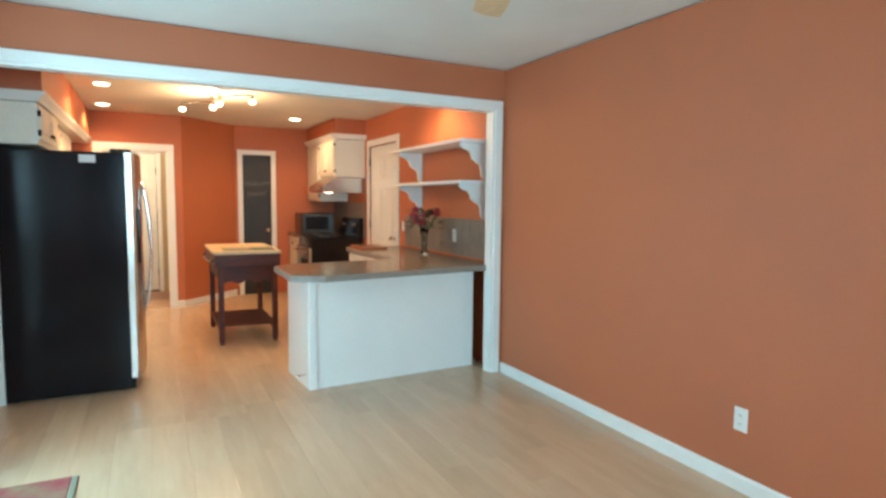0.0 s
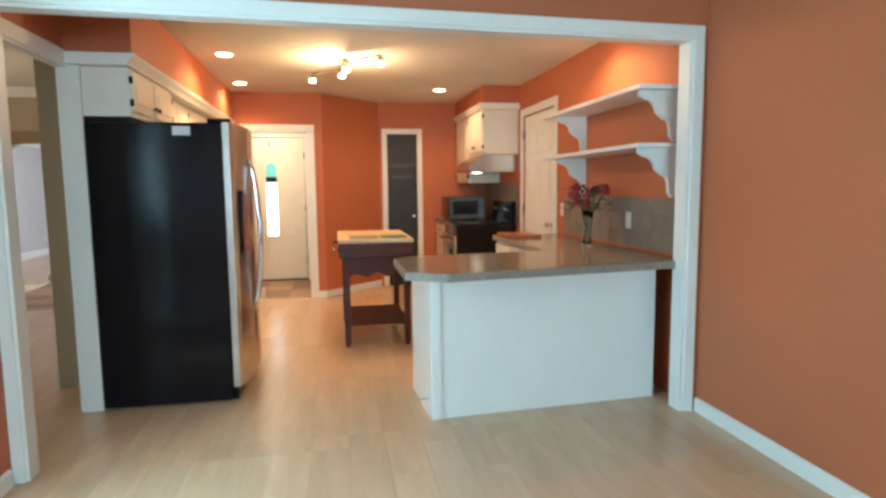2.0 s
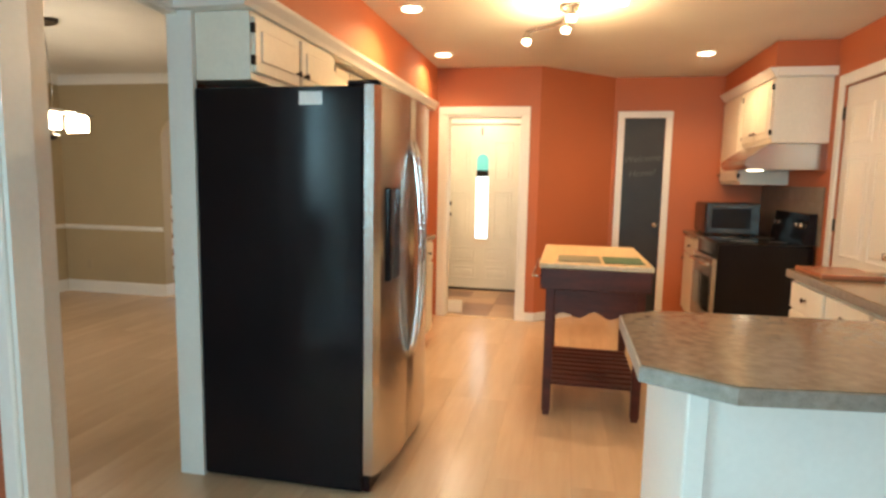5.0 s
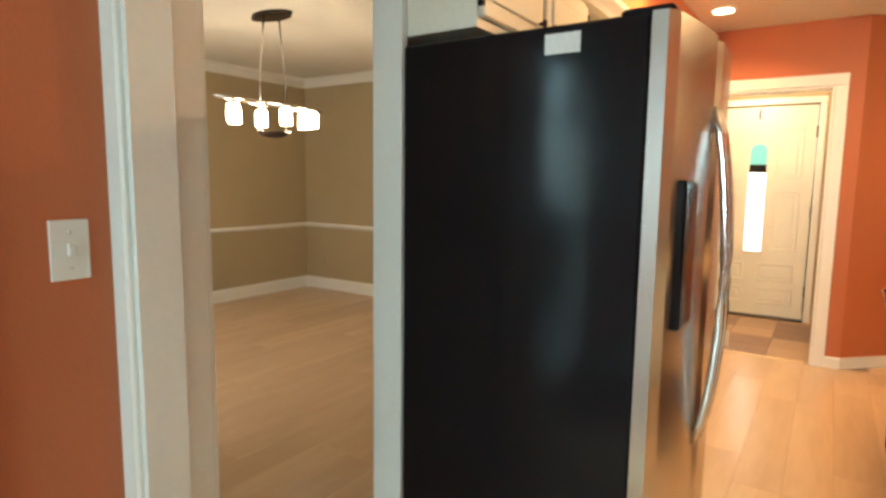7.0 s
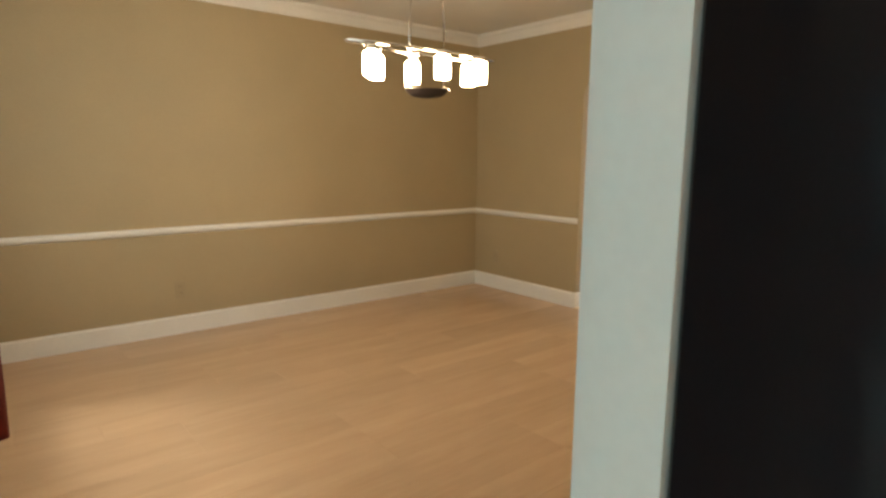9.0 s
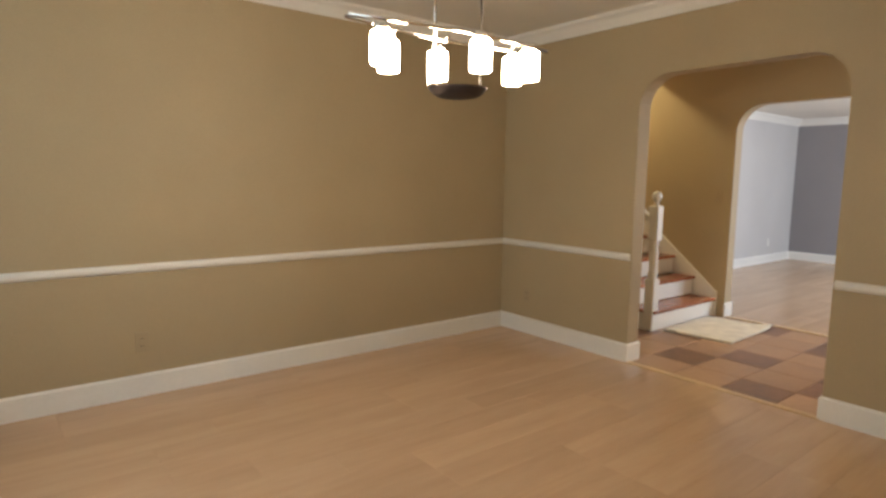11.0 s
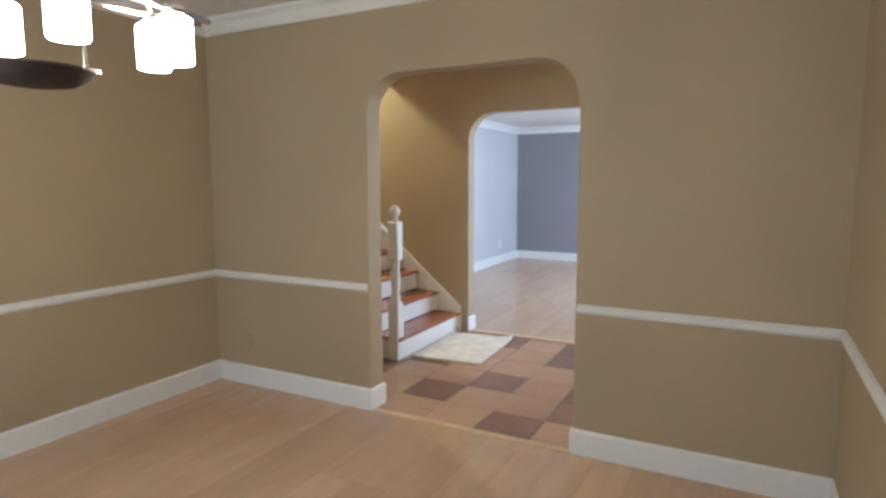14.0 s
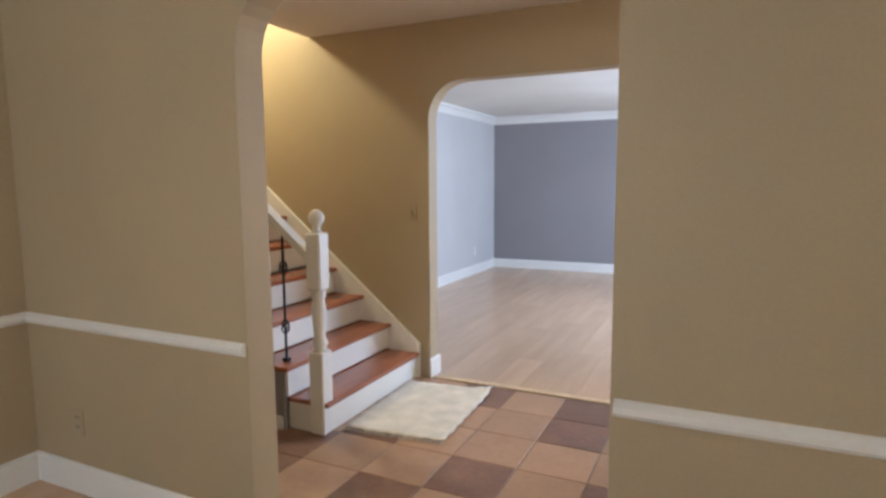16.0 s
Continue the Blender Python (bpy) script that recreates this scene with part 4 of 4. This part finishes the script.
def chandelier(x, y, z, turn):
    t = thing("chandelier", (x, y, H), "metal chandelier with six lit glass cylinder shades and a dark bowl", "chandelier")
    part("canopy", P([(x + 0.17 * math.cos(a) * (1 if abs(math.cos(a)) < .9 else 1.1), y + 0.09 * math.sin(a)) for a in [i * math.pi / 12 for i in range(24)]], "z", H - 0.025, H), BRONZE, t, "dark oval canopy")
    m = Matrix.Translation((x, y, z)) @ Matrix.Rotation(radians(turn), 4, "Z")

    def w(p):
        return tuple(m @ Vector(p))
    for s in (-1, 1):
        part("hanging_rod", T([w((0.10 * s, 0, -0.06)), w((0.10 * s, 0, 0.30)), w((0.06 * s, 0, H - 0.02 - z))], 0.006), CHROME, t)
        part("long_bar", T([w((-0.44, 0.02 * s, 0.155)), w((-0.14, 0.075 * s, 0.14)), w((0.14, 0.075 * s, 0.13)), w((0.40, 0.02 * s, 0.12))], 0.008), CHROME, t, "polished metal bar")
    bowl = L([(0.03, -0.095), (0.075, -0.088), (0.095, -0.077), (0.11, -0.06), (0.115, -0.055), (0.09, -0.058)], 0, 0, 0, 24)
    bowl.transform(m)
    part("bowl", bowl, BOWL, t, "dark shallow bowl")
    for i, (px, py) in enumerate(((-0.335, -0.06), (-0.26, 0.06), (-0.02, 0.13), (0.02, -0.13), (0.285, -0.06), (0.29, 0.06))):
        arm = part("arm", T([w((px * 0.9, py * 0.3, 0.14)), w((px, py, 0.125))], 0.006), CHROME, t)
        bm = L([(0.014, 0.10), (0.028, 0.105), (0.028, 0.128), (0.012, 0.13)], px, py, 0, 14)
        bm.transform(m)
        part("holder", bm, CHROME, t)
        bm = L([(0.036, -0.01), (0.040, -0.005), (0.040, 0.095), (0.036, 0.10), (0.02, 0.104)], px, py, 0, 20)
        bm.transform(m)
        part("shade", bm, SHADE, t, "glowing white glass cylinder shade")
    for s in (-1, 1):
        bm = L([(0.022, -0.055), (0.022, -0.045), (0.01, -0.04)], 0.11 * s, 0, 0, 12)
        bm.transform(m)
        part("finial", bm, CHROME, t)


chandelier(-2.75, 6.32, 1.695, 80)

# ceiling fan in the family room
t = thing("ceiling_fan", (1.46, 1.83, H), "ceiling fan with pale wooden blades", "ceiling fan")
fx, fy = 1.46, 1.83
part("canopy", L([(0.07, -0.05), (0.075, 0), (0.0, 0)], fx, fy, H + 0.01, 16), BRONZE, t)
part("downrod", L([(0.012, -0.16), (0.012, -0.05)], fx, fy, H, 10), BRONZE, t)
part("motor", L([(0.06, -0.28), (0.11, -0.26), (0.12, -0.2), (0.09, -0.16), (0.02, -0.155)], fx, fy, H, 20), BRONZE, t)
for k in range(5):
    bm = P([(0.14, -0.045), (0.50, -0.065), (0.60, -0.06), (0.625, 0), (0.60, 0.06), (0.50, 0.065), (0.14, 0.045)], "z", 0, 0.008)
    bm.transform(Matrix.Translation((fx, fy, H - 0.235)) @ Matrix.Rotation(radians(70 + 72 * k), 4, "Z") @ Matrix.Rotation(radians(11), 4, "X"))
    part("blade", bm, BUTCHER, t, "pale wooden blade")

# ---- stairs ----
RUN, RISE, SX, SY0, SY1 = 0.222, 0.184, -3.745, 9.31, YB - 0.03
t = thing("staircase", (SX, 9.8, 0), "white staircase with red oak treads", "stairs", kind="structure")
NST = 14
for i in range(NST):
    x1 = SX - i * RUN
    y0 = SY0 if i > 0 else SY0 + 0.035
    part("riser", B(x1 - 0.018, x1, y0 + 0.02, SY1, i * RISE + 0.008, (i + 1) * RISE - 0.024), TRIM, t)
    part("tread", B(x1 - RUN - 0.018, x1 + 0.028, y0 - (0.02 if i else 0), SY1, (i + 1) * RISE - 0.026, (i + 1) * RISE, bevel=0.006), OAK, t, "red oak tread")
sk = [(SX + 0.02, 0.0), (SX + 0.02, 0.24), (SX - NST * RUN, 0.24 + NST * RISE + 0.02), (SX - NST * RUN, NST * RISE - 0.3), (SX - 0.3, 0.0)]
part("wall_skirt", P(sk, "y", YB - 0.028, YB - 0.002), TRIM, t, "white skirt board along the wall")
part("first_side", B(SX - RUN - 0.02, SX - 0.02, SY0 + 0.042, SY0 + 0.055, 0.008, RISE - 0.026), TRIM, t)
sd = [(SX - 0.30, 0.0), (SX - RUN - 0.02, 0.0), (SX - RUN - 0.02, RISE * 2 - 0.03)]
for i in range(2, 8):
    sd += [(SX - i * RUN - 0.02, i * RISE - 0.03), (SX - i * RUN - 0.02, (i + 1) * RISE - 0.03)]
sd += [(SX - 8 * RUN - 0.1, 9 * RISE - 0.04), (SX - 8 * RUN - 0.1, 0.0)]
part("side_panel", P(sd[1:], "y", SY0 + 0.01, SY0 + 0.03), GREY, t, "grey painted panel below the stairs")
part("side_base", B(-6.0, SX - RUN - 0.03, SY0 - 0.004, SY0 + 0.009, 0.008, 0.08, bevel=0.003), TRIM, t)

t = thing("newel_post", (-3.79, 9.39, 0), "white turned newel post with a ball finial", "newel post")
nx, ny = -3.782, 9.378
part("lower_block", B(nx - 0.045, nx + 0.045, ny - 0.045, ny + 0.045, 0.008, 0.46, bevel=0.006), TRIM, t)
part("turned_shaft", L([(0.045, 0.46), (0.032, 0.475), (0.042, 0.50), (0.030, 0.54), (0.036, 0.62), (0.040, 0.68), (0.030, 0.74), (0.042, 0.76), (0.030, 0.775), (0.044, 0.79)], nx, ny, 0, 20), TRIM, t)
part("upper_block", B(nx - 0.045, nx + 0.045, ny - 0.045, ny + 0.045, 0.79, 1.09, bevel=0.008), TRIM, t)
part("ball_finial", L([(0.03, 1.09), (0.02, 1.11), (0.022, 1.13), (0.040, 1.15), (0.043, 1.175), (0.03, 1.20), (0.01, 1.212)], nx, ny, 0, 20), TRIM, t)
t = thing("handrail", (-4.4, 9.39, 0.9), "white sloping stair handrail", "handrail")
rl = bmesh.new()
x_end = nx - 2.6
for z0, z1, wd in ((0.0, 0.03, 0.022), (0.03, 0.06, 0.032)):
    poly(rl, [(nx - 0.045, 0.93 + z0), (nx - 0.045, 0.93 + z1), (x_end, 0.93 + z1 + 2.555 * RISE / RUN), (x_end, 0.93 + z0 + 2.555 * RISE / RUN)], "y", ny - wd, ny + wd)
part("rail", rl, TRIM, t)


def baluster(x, z0, z1):
    t = thing("baluster", (x, 9.39, z0), "black wrought iron baluster with twisted baskets", "baluster", "balusters")
    part("rod", T([(x, 9.39, z0), (x, 9.39, z1)], 0.007), IRON, t)
    part("shoe", B(x - 0.018, x + 0.018, 9.372, 9.408, z0, z0 + 0.022, bevel=0.004), IRON, t)
    for f in (0.27, 0.72):
        zc = z0 + f * (z1 - z0)
        bm = bmesh.new()
        for k in range(4):
            tube(bm, [(x + 0.024 * math.sin(math.pi * j / 8) * math.cos(k * 1.571 + j * 0.35), 9.39 + 0.024 * math.sin(math.pi * j / 8) * math.sin(k * 1.571 + j * 0.35), zc - 0.045 + 0.09 * j / 8) for j in range(9)], 0.004, 5)
        part("basket", bm, IRON, t)


for i in range(1, 10):
    bx = SX - (i + 0.25) * RUN
    baluster(bx, (i + 1) * RISE, 0.93 + (nx - 0.045 - bx) * RISE / RUN)

# ---- loose things on floors ----
t = thing("doormat", (-3.37, 9.9, 0.01), "cream fringed rag rug at the foot of the stairs", "rug")
bm = bmesh.new()
nx_, ny_ = 22, 26
c0 = Vector((-3.70, 9.46, 0.012))
ux, uy = Vector((0.57, 0.06, 0)), Vector((-0.03, 0.80, 0))
grid = [[bm.verts.new(c0 + ux * (i / nx_) + uy * (j / ny_) + Vector((0.006 * math.sin(j * 1.7), 0.008 * math.sin(i * 2.1), 0.004 + 0.004 * noise.noise((i * 0.9, j * 0.9, 3)) + (0.03 * max(0, (i / nx_ - 0.75) * 4) * max(0, (j / ny_ - 0.82) * 5))))) for j in range(ny_ + 1)] for i in range(nx_ + 1)]
for i in range(nx_):
    for j in range(ny_):
        bm.faces.new((grid[i][j], grid[i + 1][j], grid[i + 1][j + 1], grid[i][j + 1])).smooth = True
r = bmesh.ops.extrude_face_region(bm, geom=bm.faces[:])
bmesh.ops.translate(bm, vec=(0, 0, 0.008), verts=[v for v in r["geom"] if isinstance(v, bmesh.types.BMVert)])
part("mat", bm, RUG, t)
bm = bmesh.new()
for i in range(46):
    p = c0 + ux * (i / 45)
    tube(bm, [p + Vector((0, 0.004, 0.004)), p + Vector((rnd.uniform(-0.01, 0.01), -0.03, 0.002))], 0.0025, 4)
part("fringe", bm, RUG, t)
t = thing("area_rug", (-0.3, 3.0, 0.01), "dark red floral rug by the patio door", "rug")
part("mat", B(XL + 0.05, -0.03, 2.6, 3.56, 0.008, 0.018, bevel=0.004), REDRUG, t)
part("border", B(-0.03, 0.0, 2.6, 3.56, 0.008, 0.017, bevel=0.004), GREYBOARD, t)

# ---- dining room curtain ----
t = thing("curtain", (-1.95, 4.33, 2.2), "dark red sill-length curtain hanging at the dining window", "curtain")
bm = bmesh.new()
cols, rows_, back = 64, 14, []
for side in (0, 1):
    back.append([[bm.verts.new((-2.22 + 0.60 * i / cols + 0.012 * math.sin(j * 0.9 + i * 0.2), 4.338 + (0.05 + 0.035 * (1 - j / rows_)) * math.sin(i * 0.78 + 0.25 * math.sin(j * 0.5)) - 0.004 * side, 0.72 + 1.48 * j / rows_)) for j in range(rows_ + 1)] for i in range(cols + 1)])
for side in (0, 1):
    g = back[side]
    for i in range(cols):
        for j in range(rows_):
            q4 = (g[i][j], g[i + 1][j], g[i + 1][j + 1], g[i][j + 1])
            bm.faces.new(q4 if side else tuple(reversed(q4))).smooth = True
part("cloth", bm, CURTAIN, t)
part("rod", T([(-4.05, 4.30, 2.215), (-1.5, 4.30, 2.215)], 0.011), BRONZE, t, "dark metal curtain rod")
for rx in (-4.0, -1.55):
    part("rod_bracket", B(rx - 0.012, rx + 0.012, 4.15, 4.305, 2.195, 2.21, bevel=0.002), BRONZE, t)

# ---- wall tiles, floor planks and floor tiles ----
def tiles_on_wall(name, axis, face, out, a0, a1, z0, z1, sx, sz, label):
    t = structure(name, B(*(sorted((face, face + out * 0.006)) + [a0, a1] if axis == "x" else [a0, a1] + sorted((face, face + out * 0.006))), z0, z1), GROUT, label, "backsplash")
    ca, cz = round((a1 - a0) / sx), round((z1 - z0) / sz)
    wa, wz = (a1 - a0) / ca, (z1 - z0) / cz
    me = mesh_of("tile", B(-0.004, 0.004, -wa / 2 + 0.0015, wa / 2 - 0.0015, -wz / 2 + 0.0015, wz / 2 - 0.0015, bevel=0.0012), SPLASH)
    for i in range(ca):
        for j in range(cz):
            o = new("tile", me)
            o.parent = t
            o.location = (face + out * 0.008, a0 + (i + 0.5) * wa, z0 + (j + 0.5) * wz)


tiles_on_wall("backsplash_east", "x", XR, -1, 4.30, 6.25, 0.91, 1.25, 0.15, 0.113, "grey stone tile backsplash")
tiles_on_wall("backsplash_west", "x", XL, 1, 5.92, 7.52, 0.91, 1.37, 0.15, 0.115, "grey stone tile backsplash")
tiles_on_wall("backsplash_range", "x", XR, -1, 7.64, YP - 0.01, 0.91, 1.37, 0.15, 0.115, "grey stone tile backsplash")


def plank_floor(name, x0, x1, y0, y1, label, seed, cut=None):
    t = structure(name, B(x0, x1, y0, y1, -0.05, 0.0), SUB, label, "floor")
    rr = random.Random(seed)
    wide, long = 0.19, 1.28
    me = {}
    n = math.ceil((x1 - x0) / wide)
    for i in range(n):
        xa, xb = x0 + i * wide, min(x1, x0 + (i + 1) * wide)
        y = y0 - rr.choice((0.0, 0.32, 0.64, 0.96))
        while y < y1:
            ya, yb = max(y, y0), min(y + long, y1)
            y += long
            if yb - ya < 0.01 or xb - xa < 0.01:
                continue
            key = (round(xb - xa, 3), round(yb - ya, 3))
            if key not in me:
                me[key] = mesh_of("plank", B(-key[0] / 2 + 0.0003, key[0] / 2 - 0.0003, -key[1] / 2 + 0.0003, key[1] / 2 - 0.0003, 0.0, 0.008, bevel=0.0005), LAMINATE)
            o = new("plank", me[key])
            o.parent = t
            o.location = ((xa + xb) / 2, (ya + yb) / 2, 0)


plank_floor("floor_family", XL, XR, YS, YO + 0.05, "pale maple laminate plank floor", 1)
plank_floor("floor_kitchen", XL, XR, YO + 0.05, YK + 0.02, "pale maple laminate plank floor", 2)
plank_floor("floor_kitchen_nook", 0.74, XR, YK + 0.02, YP, "pale maple laminate plank floor", 5)
plank_floor("floor_dining", XD, XL, 4.15, YA, "pale maple laminate plank floor", 3)
plank_floor("floor_living", -5.13, -0.55, YB + 0.03, 15.62, "pale maple laminate plank floor", 4)


def tile_floor(name, x0, x1, y0, y1, s, label, seed):
    t = structure(name, B(x0, x1, y0, y1, -0.05, 0.002), GROUT, label, "floor")
    rr = random.Random(seed)
    big = [mesh_of("floor_tile", B(-s / 2 + 0.003, s / 2 - 0.003, -s / 2 + 0.003, s / 2 - 0.003, 0.0, 0.008, bevel=0.0015), m) for m in (TILE, DARKTILE)]
    nx, ny = math.ceil((x1 - x0) / s), math.ceil((y1 - y0) / s)
    count = 0
    for i in range(nx):
        for j in range(ny):
            cx, cy = x0 + (i + 0.5) * s, y0 + (j + 0.5) * s
            if cx + s / 2 > x1 + 0.12 or cy + s / 2 > y1 + 0.12:
                continue
            dark = (i + 2 * j) % 5 in (0, 3) and rr.random() < 0.85
            o = new("floor_tile", big[dark])
            o.parent = t
            o.location = (cx, cy, 0)


tile_floor("floor_foyer", -6.0, 1.1, YA, YB + 0.03, 0.33, "tan and brown ceramic tile floor", 8)
